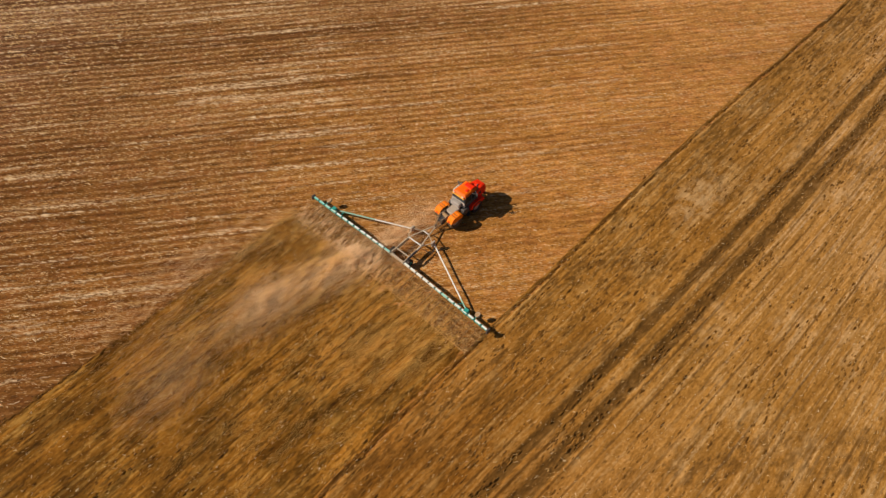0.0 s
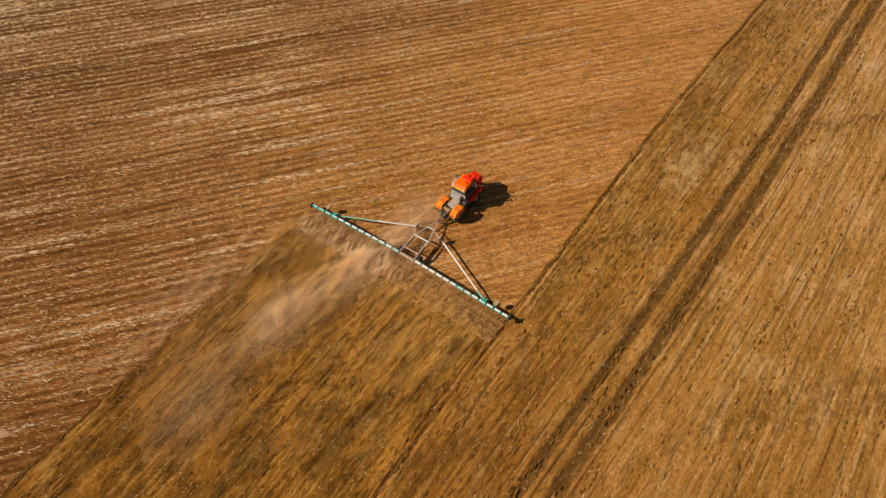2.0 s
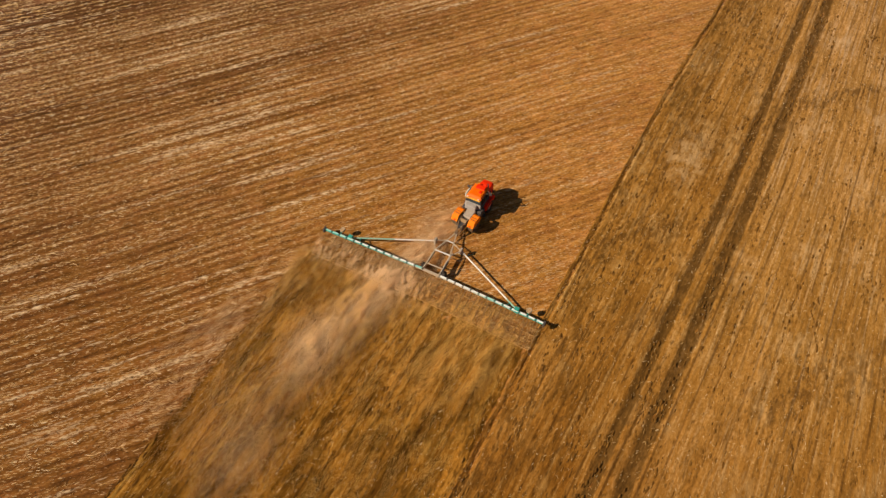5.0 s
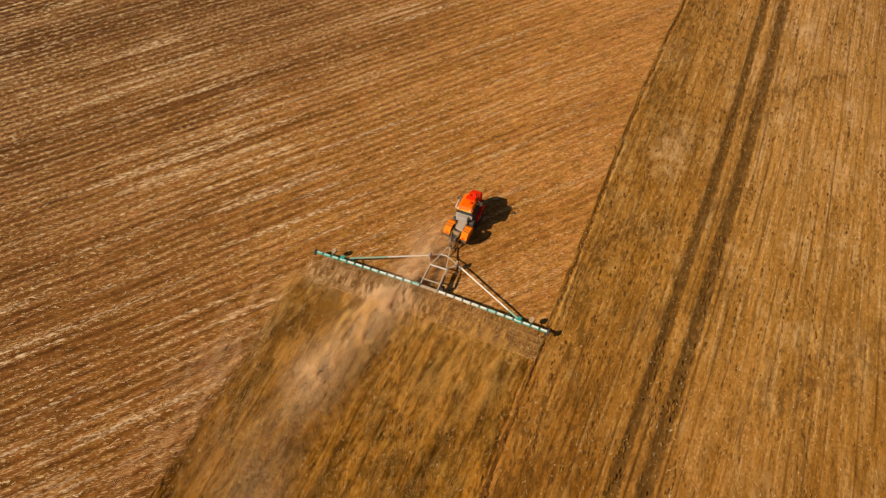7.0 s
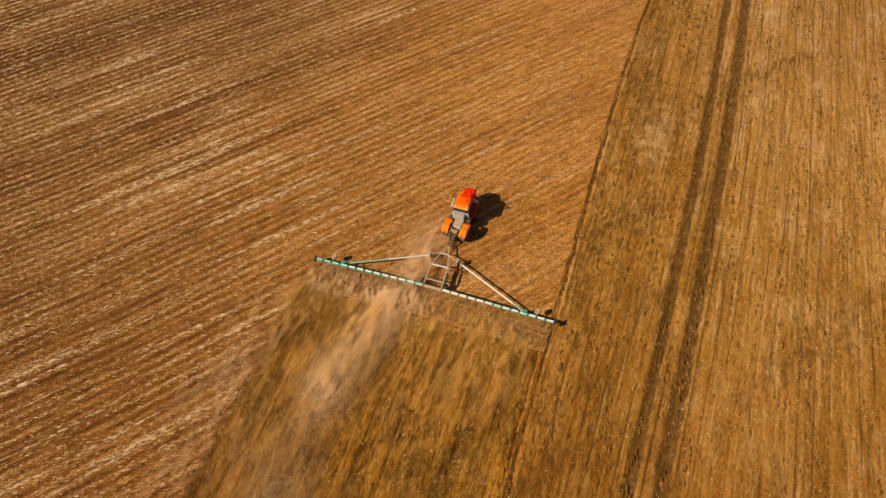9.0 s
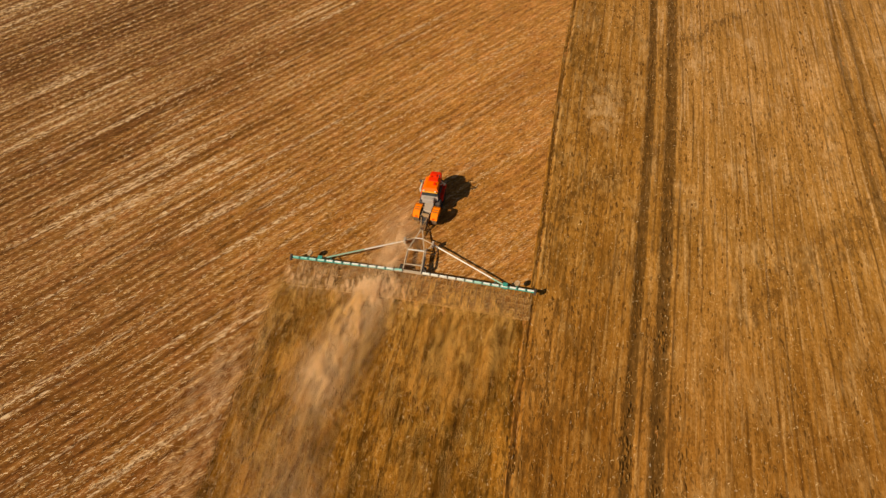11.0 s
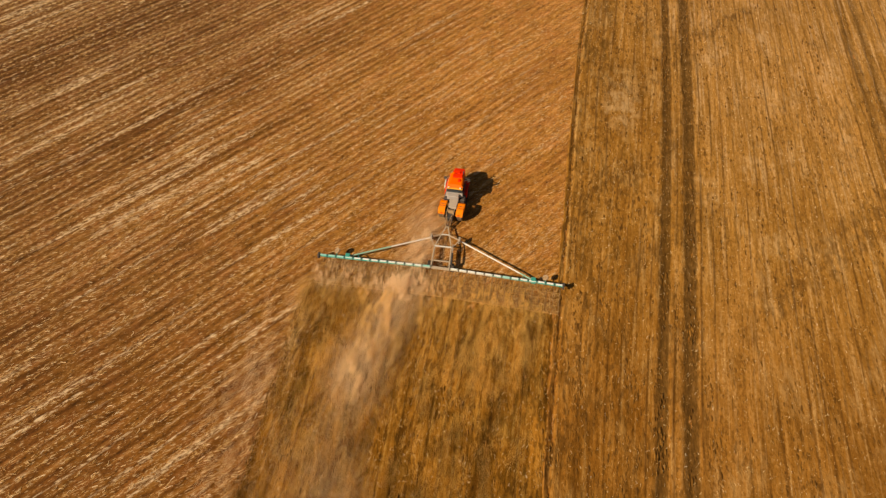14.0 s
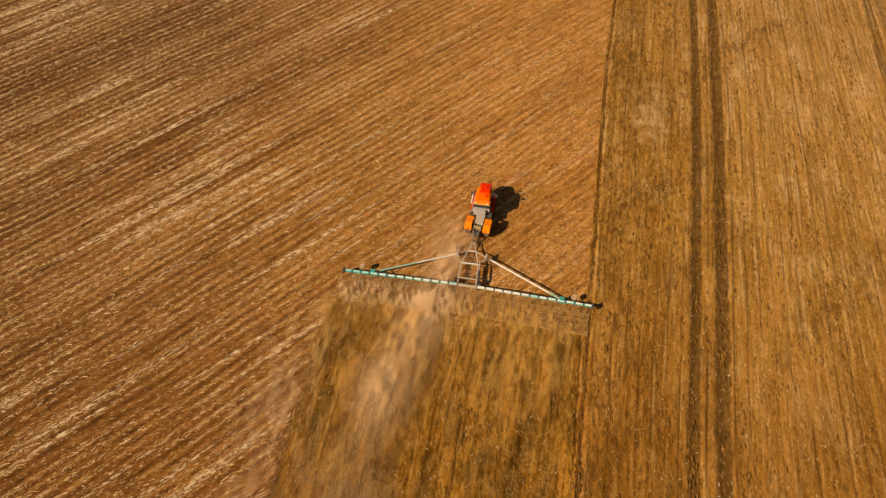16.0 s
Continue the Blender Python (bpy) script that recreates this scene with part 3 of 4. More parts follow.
# ---- tractor ----
tractor = thing("tractor", pose(-0.02, 9.92, 0), "orange articulated four-wheel tractor with dusty grey rear deck", "tractor")


def build_wheel(parent, at, radius, width, tyre_mat, rim_mat, lugs=18):
    w = width / 2
    bm = bmesh.new()
    lathe(bm, [(-w * 0.55, radius * 0.56), (-w * 0.95, radius * 0.68), (-w, radius * 0.82), (-w * 0.8, radius * 0.93), (w * 0.8, radius * 0.93), (w, radius * 0.82), (w * 0.95, radius * 0.68), (w * 0.55, radius * 0.56)], 28)
    for i in range(lugs):
        for s in (-1, 1):
            a0 = (i + (0.5 if s > 0 else 0)) * math.tau / lugs
            a1 = a0 + 0.75 * math.tau / lugs
            d = 0.22 * math.tau / lugs
            lo, hi = [], []
            for x, a in ((0.0, a1 - d), (0.0, a1 + d), (s * w * 0.97, a0 + d), (s * w * 0.97, a0 - d)):
                r0 = radius * (0.90 if abs(x) < 0.01 else 0.86)
                lo.append((x, r0 * math.cos(a), r0 * math.sin(a)))
                r1 = radius * (1.0 if abs(x) < 0.01 else 0.96)
                hi.append((x, r1 * math.cos(a), r1 * math.sin(a)))
            solid(bm, lo, hi)
    wheel = new("wheel")
    wheel.parent = parent
    wheel.matrix_basis = at
    part("tyre", bm, tyre_mat, wheel)
    bm = bmesh.new()
    lathe(bm, [(-w * 0.62, radius * 0.2), (-w * 0.6, radius * 0.5), (-w * 0.45, radius * 0.57), (w * 0.45, radius * 0.57), (w * 0.6, radius * 0.5), (w * 0.62, radius * 0.2)], 20)
    part("rim", bm, rim_mat, wheel)
    return wheel


def build_tractor(root):
    bend = pose(0.22, 0, 0) @ pose(0, 0, 0, 0, 0, -5)  # rear half about the joint
    ahead = pose(0.22, 0, 0)

    # wheels: rear axle at y -1.75, front axle at y 1.7
    for y in (-1.62, 1.7):
        for x in (-1.03, 1.03):
            build_wheel(root, (bend if y < 0 else ahead) @ pose(x, y, 0.86), 0.86, 0.68, M_SOILED_RUBBER if y < 0 else M_RUBBER, M_GREY)
    for y in (-1.62, 1.7):
        bm = bmesh.new()
        tube(bm, (-0.75, y, 0.86), (0.75, y, 0.86), 0.16, 12)
        part("axle", bm, M_DARK, root, at=bend if y < 0 else ahead)
    part("rear_frame", box(-0.42, 0.42, -3.0, 0.0, 0.75, 1.35), M_DARK, root, at=bend)
    part("front_frame", box(-0.45, 0.45, 0.05, 3.6, 0.75, 1.35), M_DARK, root, at=ahead)
    bm = bmesh.new()
    tube(bm, (0, 0.02, 0.55), (0, 0.02, 1.45), 0.2, 14)
    part("pivot_joint", bm, M_DARK, root, at=ahead)

    # deck over the rear frame, narrower to the front, dusty
    bm = bmesh.new()
    solid(bm, [(-0.56, -1.6, 1.35), (0.56, -1.6, 1.35), (0.56, -0.25, 1.35), (-0.56, -0.25, 1.35)], [(-0.52, -1.55, 1.62), (0.52, -1.55, 1.62), (0.52, -0.3, 1.66), (-0.52, -0.3, 1.66)])
    bmesh.ops.bevel(bm, geom=bm.edges[:], offset=0.04, segments=1, affect="EDGES")
    deck = part("deck", bm, M_GREY, root, "dusty grey rear deck plate", bend)
    for y in (-1.3, -0.8):
        part("rib", box(-0.48, 0.48, y, y + 0.05, 1.655, 1.69, 0.008), M_GREY, deck)

    # fenders: a bent top plate with an outer skirt
    def fender(side, y0, y1, top, mat):
        xi, xo = (0.66 if y0 < 0 else 0.54) * side, (1.42 if y0 < 0 else 1.30) * side
        prof = [(y0, top - 0.62), (y0 + 0.30, top - 0.12), (y0 + 0.55, top), (y1 - 0.45, top + 0.03), (y1 - 0.15, top - 0.12), (y1, top - 0.5)]
        bm = bmesh.new()
        t = 0.045
        for (ya, za), (yb, zb) in zip(prof, prof[1:]):
            solid(bm, [(xi, ya, za - t), (xo, ya, za - t), (xo, yb, zb - t), (xi, yb, zb - t)], [(xi, ya, za), (xo, ya, za), (xo, yb, zb), (xi, yb, zb)])
        ob = part("fender", bm, mat, root, at=bend if y0 < 0 else ahead)
        bm = bmesh.new()
        ring = prof + [(y1 - 0.25, top - 0.62), (y0 + 0.35, top - 0.72)]
        a = [(xo - 0.02 * side, y, z - 0.01) for y, z in ring]
        b = [(xo + 0.025 * side, y, z - 0.01) for y, z in ring]
        solid(bm, a, b)
        part("skirt", bm, mat, ob)
        for k in (0.36, 0.54, 0.70):
            y = y0 + (y1 - y0) * k
            part("seam", box(min(xi, xo) + 0.05, max(xi, xo) - 0.05, y, y + 0.045, top + 0.012, top + 0.045, 0.008), M_DARK if k < 0.6 else mat, ob)
        return ob

    for s in (-1, 1):
        fender(s, -2.5, -0.66, 1.88, M_ORANGE)
        fender(s, 0.55, 3.0, 1.80, M_RED)
    # tail lamps on the rear fenders
    for s in (-1, 1):
        part("tail_lamp", box(s * 1.0 - 0.11, s * 1.0 + 0.11, -2.55, -2.48, 1.36, 1.5, 0.015), M_RED, root, at=bend)

    # hood
    bm = bmesh.new()
    prof = [(1.9, 1.3, 2.72, 0.86), (2.4, 1.3, 2.74, 0.80), (3.3, 1.3, 2.68, 0.68), (3.8, 1.3, 2.56, 0.62), (4.0, 1.35, 2.2, 0.58)]
    rings = []
    for y, z0, z1, hw in prof:
        pts = [(-hw, z0), (hw, z0), (hw + 0.02, z1 - 0.16), (hw - 0.06, z1 - 0.03), (hw - 0.2, z1), (-hw + 0.2, z1), (-hw + 0.06, z1 - 0.03), (-hw - 0.02, z1 - 0.16)]
        rings.append([bm.verts.new((x, y, z)) for x, z in pts])
    for a, b in zip(rings, rings[1:]):
        for i in range(8):
            bm.faces.new((a[i], a[(i + 1) % 8], b[(i + 1) % 8], b[i]))
    bm.faces.new(rings[0][::-1])
    bm.faces.new(rings[-1])
    hood = part("hood", bm, M_RED, root, at=ahead)
    part("grille", box(-0.45, 0.45, 4.03, 4.09, 1.45, 2.05, 0.015), M_DARK, hood)
    for s in (-1, 1):
        part("vent", box(s * 0.76 - 0.05, s * 0.76 + 0.05, 2.5, 2.9, 1.95, 2.3, 0.01), M_DARK, hood)
        part("headlight", box(s * 0.33 - 0.1, s * 0.33 + 0.1, 4.05, 4.12, 1.95, 2.08, 0.02), M_LAMP, hood)
    part("hood_scoop", box(-0.28, 0.22, 2.75, 3.2, 2.66, 2.80, 0.04), M_RED, hood)
    part("bumper", box(-0.75, 0.75, 3.75, 4.0, 0.8, 1.15, 0.04), M_DARK, root, at=ahead)

    # cab: walls lean inwards to the roof
    cab = new("cab")
    cab.parent = root
    cab.matrix_basis = ahead
    lo = dict(x0=-1.24, x1=0.98, y0=-0.08, y1=2.25, z=1.55)
    hi = dict(x0=-0.94, x1=0.80, y0=0.10, y1=1.98, z=3.30)

    def at(u, v, w):
        """A point of the cab's shell: u across, v along (0 rear), w up, each 0 to 1."""
        x0, x1 = (lo["x0"] + (hi["x0"] - lo["x0"]) * w), (lo["x1"] + (hi["x1"] - lo["x1"]) * w)
        y0, y1 = (lo["y0"] + (hi["y0"] - lo["y0"]) * w), (lo["y1"] + (hi["y1"] - lo["y1"]) * w)
        return Vector((x0 + (x1 - x0) * u, y0 + (y1 - y0) * v, lo["z"] + (hi["z"] - lo["z"]) * w))

    bm = bmesh.new()
    solid(bm, [at(0, 0, 0), at(1, 0, 0), at(1, 1, 0), at(0, 1, 0)], [at(0, 0, 1), at(1, 0, 1), at(1, 1, 1), at(0, 1, 1)])
    bmesh.ops.bevel(bm, geom=bm.edges[:], offset=0.05, segments=2, affect="EDGES")
    part("cab_body", bm, M_CAB, cab)

    def pane(name, corners, out, mat, label=""):
        out = Vector(out)
        bm = bmesh.new()
        solid(bm, [c - out * 0.02 for c in corners], [c + out * 0.015 for c in corners])
        part(name, bm, mat, cab, label)

    pane("rear_window", [at(0.05, 0, 0.52), at(0.95, 0, 0.52), at(0.95, 0, 0.92), at(0.05, 0, 0.92)], (0, -1, 0.1), M_GLASS)
    pane("rear_panel", [at(0.03, 0, 0.04), at(0.97, 0, 0.04), at(0.97, 0, 0.50), at(0.03, 0, 0.50)], (0, -1, 0.1), M_PANEL)
    pane("windscreen", [at(0.08, 1, 0.5), at(0.92, 1, 0.5), at(0.92, 1, 0.92), at(0.08, 1, 0.92)], (0, 1, 0.1), M_GLASS)
    # sun glare and dust on the left panes put into a pale colour
    for u, n, mat in ((0, (-1, 0, 0.07), M_GLARE_PANE), (1, (1, 0, 0.1), M_GLASS)):
        pane("door_window", [at(u, 0.08, 0.4), at(u, 0.52, 0.4), at(u, 0.52, 0.92), at(u, 0.08, 0.92)], n, mat)
        pane("side_window", [at(u, 0.58, 0.4), at(u, 0.94, 0.4), at(u, 0.94, 0.92), at(u, 0.58, 0.92)], n, mat)
    # added panel, its cream colour stands in for the sunlit left window
    part("side_panel", box(-1.34, -1.22, 0.45, 1.85, 2.45, 2.95, 0.03), M_CREAM, cab, "cream panel added as the sunlit side of the cab")
    # roof with a rounded rear lip and raised middle
    bm = bmesh.new()
    solid(bm, [(-1.0, -0.06, 3.22), (0.92, -0.06, 3.22), (0.90, 2.2, 3.22), (-0.97, 2.2, 3.22)], [(-0.66, 0.22, 3.50), (0.70, 0.22, 3.50), (0.66, 2.0, 3.46), (-0.62, 2.0, 3.46)])
    bmesh.ops.bevel(bm, geom=bm.edges[:], offset=0.05, segments=2, affect="EDGES")
    roof = part("roof", bm, M_ROOF, cab, "domed bright orange cab roof")
    part("roof_hatch", box(-0.5, 0.62, 1.35, 2.0, 3.44, 3.56, 0.04), M_RED, roof)
    part("roof_vent", box(0.18, 0.5, 0.75, 1.2, 3.46, 3.56, 0.03), M_RED, roof)
    # added strip, its amber colour stands in for the bright rear roof edge
    part("visor", box(-0.92, 0.84, -0.20, -0.02, 3.16, 3.26, 0.025), M_AMBER, roof, "amber strip along the roof's rear lip")
    for x in (-0.75, 0.6):
        part("work_lamp", box(x - 0.1, x + 0.1, -0.16, -0.04, 3.30, 3.42, 0.02), M_LAMP, roof)
    # mirrors on arms
    for s in (-1, 1):
        bm = bmesh.new()
        tube(bm, (s * 0.82, 1.80, 3.2), (s * 1.40, 1.45, 3.30), 0.045, 8)
        tube(bm, (s * 0.82, 1.20, 3.2), (s * 1.40, 1.45, 3.30), 0.045, 8)
        tube(bm, (s * 0.92, 1.50, 2.5), (s * 1.40, 1.45, 3.05), 0.04, 8)
        arm = part("mirror_arm", bm, M_DARK, cab)
        part("mirror", box(s * 1.42 - 0.13, s * 1.42 + 0.13, 1.40, 1.48, 3.0, 3.4, 0.02), M_DARK, arm)

    # tanks, box and steps between the halves
    part("tool_box", box(-0.84, 0.50, -0.58, -0.10, 1.75, 2.36, 0.06), M_PANEL, root, "pale dusty box behind the cab", ahead)
    for x in (-0.6, 0.2):
        part("box_strap", box(x, x + 0.06, -0.59, -0.11, 2.355, 2.38, 0.008), M_GREY, root, at=ahead)
    part("fuel_tank", box(0.62, 1.22, -0.45, 0.5, 0.95, 1.75, 0.09), M_DARK, root, "dark steel fuel tank", ahead)
    part("fuel_tank", box(-1.25, -0.66, -0.45, 0.5, 0.95, 1.75, 0.09), M_DARK, root, "dark steel fuel tank", ahead)
    for s in (-1, 1):
        for z in (0.55, 0.8):
            part("step", box(s * 1.2 - 0.18, s * 1.2 + 0.18, 0.1, 0.5, z, z + 0.05, 0.01), M_DARK, root, at=ahead)
    bm = bmesh.new()
    tube(bm, (0.62, 2.42, 2.6), (0.62, 2.42, 3.5), 0.07, 10)
    tube(bm, (0.62, 2.42, 3.5), (0.62, 2.32, 3.62), 0.065, 10)
    part("exhaust_pipe", bm, M_DARK, root, at=ahead)
    bm = bmesh.new()
    tube(bm, (-0.6, 2.45, 2.6), (-0.6, 2.45, 2.95), 0.09, 12)
    tube(bm, (-0.6, 2.45, 2.95), (-0.6, 2.45, 3.08), 0.14, 12)
    part("air_intake", bm, M_ORANGE, root, at=ahead)

    # made-up drum and guards for the brown clutter behind the deck
    bm = bmesh.new()
    tube(bm, (-0.36, -2.1, 1.42), (0.36, -2.1, 1.42), 0.24, 12)
    part("drum", bm, M_RUST, root, "soil-brown drum among the hitch clutter", bend)
    for x in (-0.44, 0.40):
        part("drum_bracket", box(x, x + 0.05, -2.55, -1.75, 1.2, 1.66, 0.012), M_WORN, root, at=bend)
    # rear hitch
    bm = bmesh.new()
    for s in (-1, 1):
        tube(bm, (s * 0.40, -2.6, 0.75), (s * 0.22, -3.72, 0.62), 0.065, 8)
        tube(bm, (s * 0.32, -2.6, 1.5), (s * 0.27, -3.4, 0.75), 0.045, 8)
        tube(bm, (s * 0.32, -2.7, 1.5), (s * 0.02, -3.6, 1.0), 0.035, 8)
    part("hitch_links", bm, M_RUST, root, at=bend)
    part("hitch_bar", box(-0.3, 0.3, -3.8, -3.68, 0.54, 0.68, 0.02), M_RUST, root, at=bend)
    bm = bmesh.new()
    for x in (-0.18, -0.05, 0.08, 0.2):
        tube(bm, (x, -2.7, 1.3), (x * 0.8, -3.2, 1.12), 0.02, 6)
        tube(bm, (x * 0.8, -3.2, 1.12), (x * 0.5, -3.75, 0.75), 0.02, 6)
    part("hoses", bm, M_DARK, root, at=bend)


build_tractor(tractor)

# ---- wide harrow ----
harrow = thing("wide_harrow", pose(0, 0, 0), "wide trailed harrow with teal and cream beam, dusty tine sections", "harrow")


def build_harrow(root):
    beam_z = 0.98

    def bar(name, a, b, r, mat, parent=root, sides=4, label=""):
        bm = bmesh.new()
        tube(bm, a, b, r, sides)
        return part(name, bm, mat, parent, label, smooth=False)

    wings = {-1: ((-0.95, 0.0), (-13.42, -0.36)), 1: ((1.15, 0.0), (13.48, -0.27))}
    plate = clamp = hanger = None
    for s, (a, b) in wings.items():
        beam = bar("beam", (*a, beam_z), (*b, beam_z), 0.148, M_BEAM, label="faded teal and cream wing beam")
        va, vb = Vector((*a, 0)), Vector((*b, 0))
        d = vb - va
        n = 13
        turn = math.degrees(math.atan2(d.y, d.x))
        for i in range(n):
            c = va + d * ((i + 0.5) / n)
            m = pose(c.x, c.y, beam_z, 0, 0, turn)
            if plate is None:
                plate = part("plate", box(-0.35, 0.35, -0.11, 0.105, 0.095, 0.125, 0.012), M_PLATE, beam, at=m)
            else:
                again(plate, beam, m)
            c = va + d * (i / n)
            m = pose(c.x, c.y, beam_z, 0, 0, turn)
            if clamp is None:
                clamp = part("clamp", box(-0.045, 0.045, -0.14, 0.14, -0.14, 0.145, 0.012), M_DARK, beam, at=m)
            else:
                again(clamp, beam, m)
        part("end_plate", box(-0.12, 0.12, -0.26, 0.26, -0.3, 0.24, 0.03), M_DARK, beam, at=pose(b[0], b[1], beam_z, 0, 0, turn))
        # outer wheel ahead of the beam on a short arm
        x = 11.5 * s
        bar("wheel_arm", (x, -0.2, beam_z), (x, 0.40, 1.0), 0.06, M_TEAL)
        build_wheel(root, pose(x, 0.42, 1.12, 0, 66, 25), 0.33, 0.2, M_DUSTY_RUBBER, M_RUST, 12)
        # draft strut, teal outside and cream inside
        p0, p1 = Vector((1.55 * s, 4.32, 0.72)), Vector((10.12 * s, 0.24, 0.68))
        mid = p0.lerp(p1, 0.5 if s < 0 else 0.84)
        strut = bar("strut", p0, mid, 0.085, M_CREAM, sides=10)
        bar("strut_end", mid, p1, 0.086, M_MINT, strut, 10)
        bar("gusset", p1 + Vector((-0.9 * s, 0.42, 0)), (9.0 * s, -0.1, beam_z), 0.05, M_TEAL)
        part("bracket", box(-0.25, 0.25, -0.20, 0.3, -0.4, 0.16, 0.03), M_TEAL, root, at=pose(10.25 * s, -0.02, beam_z))

    # centre frame
    mid_beam = bar("centre_beam", (-1.0, 0.0, 0.93), (1.2, 0.0, 0.93), 0.16, M_WORN)
    for s in (-1, 1):
        x0 = -0.95 if s < 0 else 1.05
        a, b = Vector((x0, 0.05, 0)), Vector((0.93 * s - 0.08, 2.9, 0))
        side = (b - a).cross(Vector((0, 0, 1))).normalized() * 0.065
        # tall section, chosen for the wide shadow that it casts
        leg = bmesh.new()
        solid(leg, [p + Vector((0, 0, 0.62)) for p in (a - side, a + side, b + side, b - side)], [p + Vector((0, 0, 1.06)) for p in (a - side, a + side, b + side, b - side)])
        bmesh.ops.bevel(leg, geom=leg.edges[:], offset=0.015, segments=1, affect="EDGES")
        part("frame_girder", leg, M_WORN, root)
        bar("frame_leg", (0.93 * s - 0.08, 2.9, 1.0), (0.1 * s - 0.12, 6.15, 0.72), 0.08, M_WORN)
        bar("brace", (0.93 * s - 0.08, 2.75, 1.02), (1.62 * s, 4.0, 1.15), 0.055, M_WORN)
        bar("outrigger", (1.62 * s, 4.0, 1.15), (0.42 * s - 0.1, 4.75, 0.88), 0.06, M_WORN)
        part("strut_pin", box(-0.12, 0.12, -0.12, 0.42, -0.5, 0.14, 0.03), M_GREY, root, at=pose(1.60 * s, 4.0, 1.12))
    bar("cross_bar", (-0.92, 0.9, 1.02), (1.0, 0.95, 1.02), 0.075, M_WORN)
    bar("cross_bar", (-1.0, 2.9, 1.06), (0.85, 2.95, 1.06), 0.08, M_CREAM)
    bar("cross_bar", (-0.55, 4.75, 0.9), (0.32, 4.78, 0.9), 0.06, M_CREAM)
    part("drawbar_eye", box(-0.14, 0.14, -0.35, 0.1, -0.05, 0.05, 0.03), M_RUST, root, at=pose(-0.12, 6.3, 0.7))
    bm = bmesh.new()
    tube(bm, (-0.12, 5.7, 0.66), (-0.05, 6.7, 0.62), 0.06, 8)
    part("drawbar", bm, M_RUST, root)
    # centre transport wheels
    for x in (-1.25, 1.32):
        build_wheel(root, pose(x, 0.62, 0.5), 0.5, 0.34, M_RUBBER, M_TEAL if x > 0 else M_GREY, 12)
    # made-up dark cylinder and box, added for the broad shadow along the frame
    bm = bmesh.new()
    tube(bm, (1.22, 0.45, 1.22), (1.12, 2.0, 1.25), 0.11, 12)
    cyl = part("hydraulic_cylinder", bm, M_DARK, root)
    bm = bmesh.new()
    tube(bm, (1.12, 2.0, 1.25), (1.0, 3.3, 1.2), 0.055, 10)
    part("piston_rod", bm, M_GREY, cyl)
    part("axle_box", box(0.85, 1.55, 0.28, 0.62, 0.55, 0.95, 0.05), M_DARK, root)
    # hydraulic hose loop beside the frame
    bm = bmesh.new()
    pts = [Vector((1.5, 4.0, 1.1)), Vector((2.0, 3.9, 0.9)), Vector((2.25, 3.5, 0.7)), Vector((2.0, 3.1, 0.6)), Vector((1.5, 2.9, 0.8)), Vector((0.85, 2.7, 0.95))]
    for p, q in zip(pts, pts[1:]):
        tube(bm, p, q, 0.03, 6)
    part("hose", bm, M_DARK, root)

    # tine sections behind the beam
    def section_meshes(w):
        side = finish("drag_bar", tube(bmesh.new(), (0, -0.15, 0.75), (0, -3.1, 0.2), 0.028, 6), M_DRAG)
        cross = finish("tine_bar", tube(bmesh.new(), (-w / 2 + 0.03, 0, 0), (w / 2 - 0.03, 0, 0), 0.02, 6), M_TINE)
        bm = bmesh.new()
        for i in range(6):
            x = -w / 2 + w * (i + 0.5) / 6
            tube(bm, (x, 0, 0), (x + 0.04, -0.16, -0.13), 0.009, 5)
            tube(bm, (x + 0.04, -0.16, -0.13), (x, -0.3, -0.3), 0.009, 5)
        tines = bm
        bm = bmesh.new()
        tube(bm, (0, 0.05, 0.92), (0, -0.60, 0.64), 0.05, 8, 0.035)
        tines.verts.index_update()
        return side, cross, tines, finish("hanger", bm, M_DRAG)

    n = 18
    w = 26.4 / n
    tine_places = []
    side, cross, tines, hang = section_meshes(w)
    for i in range(n):
        x = -13.2 + w * (i + 0.5)
        y = -0.027 * abs(x)
        sec = new("tine_section")
        sec.parent = root
        sec.matrix_basis = pose(x, y, 0, 0, 0, dice.uniform(-1.2, 1.2))
        for dx in (-w / 2 + 0.05, 0.0, w / 2 - 0.05):
            part("drag_bar", side, None, sec, at=pose(dx, 0, 0))
        for k in range(4):
            yy = -0.75 - 0.7 * k
            zz = 0.62 - 0.13 * k
            part("tine_bar", cross, None, sec, at=pose(0, yy, zz))
            tine_places.append(sec.matrix_basis @ pose(dice.uniform(-0.05, 0.05), yy, zz))
        for dx in (-w / 4, w / 4):
            part("hanger", hang, None, sec, at=pose(dx, 0, 0))
    co, fa = [], []
    base = [v.co.copy() for v in tines.verts]
    quads = [[v.index for v in f.verts] for f in tines.faces]
    for mm in tine_places:
        k = len(co)
        co += [tuple(mm @ v) for v in base]
        fa += [[i + k for i in q] for q in quads]
    tines.free()
    me = bpy.data.meshes.new("tine_fringe")
    me.from_pydata(co, [], fa)
    me.materials.append(M_TINE)
    tagged(part("tine_fringe", me, None, root, "hundreds of thin bent spring tines"), kind="stuff")
    bar("rear_rail", (-13.15, -3.5, 0.22), (0, -3.2, 0.22), 0.034, M_TINE, sides=6)
    bar("rear_rail", (0, -3.2, 0.22), (13.2, -3.45, 0.22), 0.034, M_TINE, sides=6)


build_harrow(harrow)

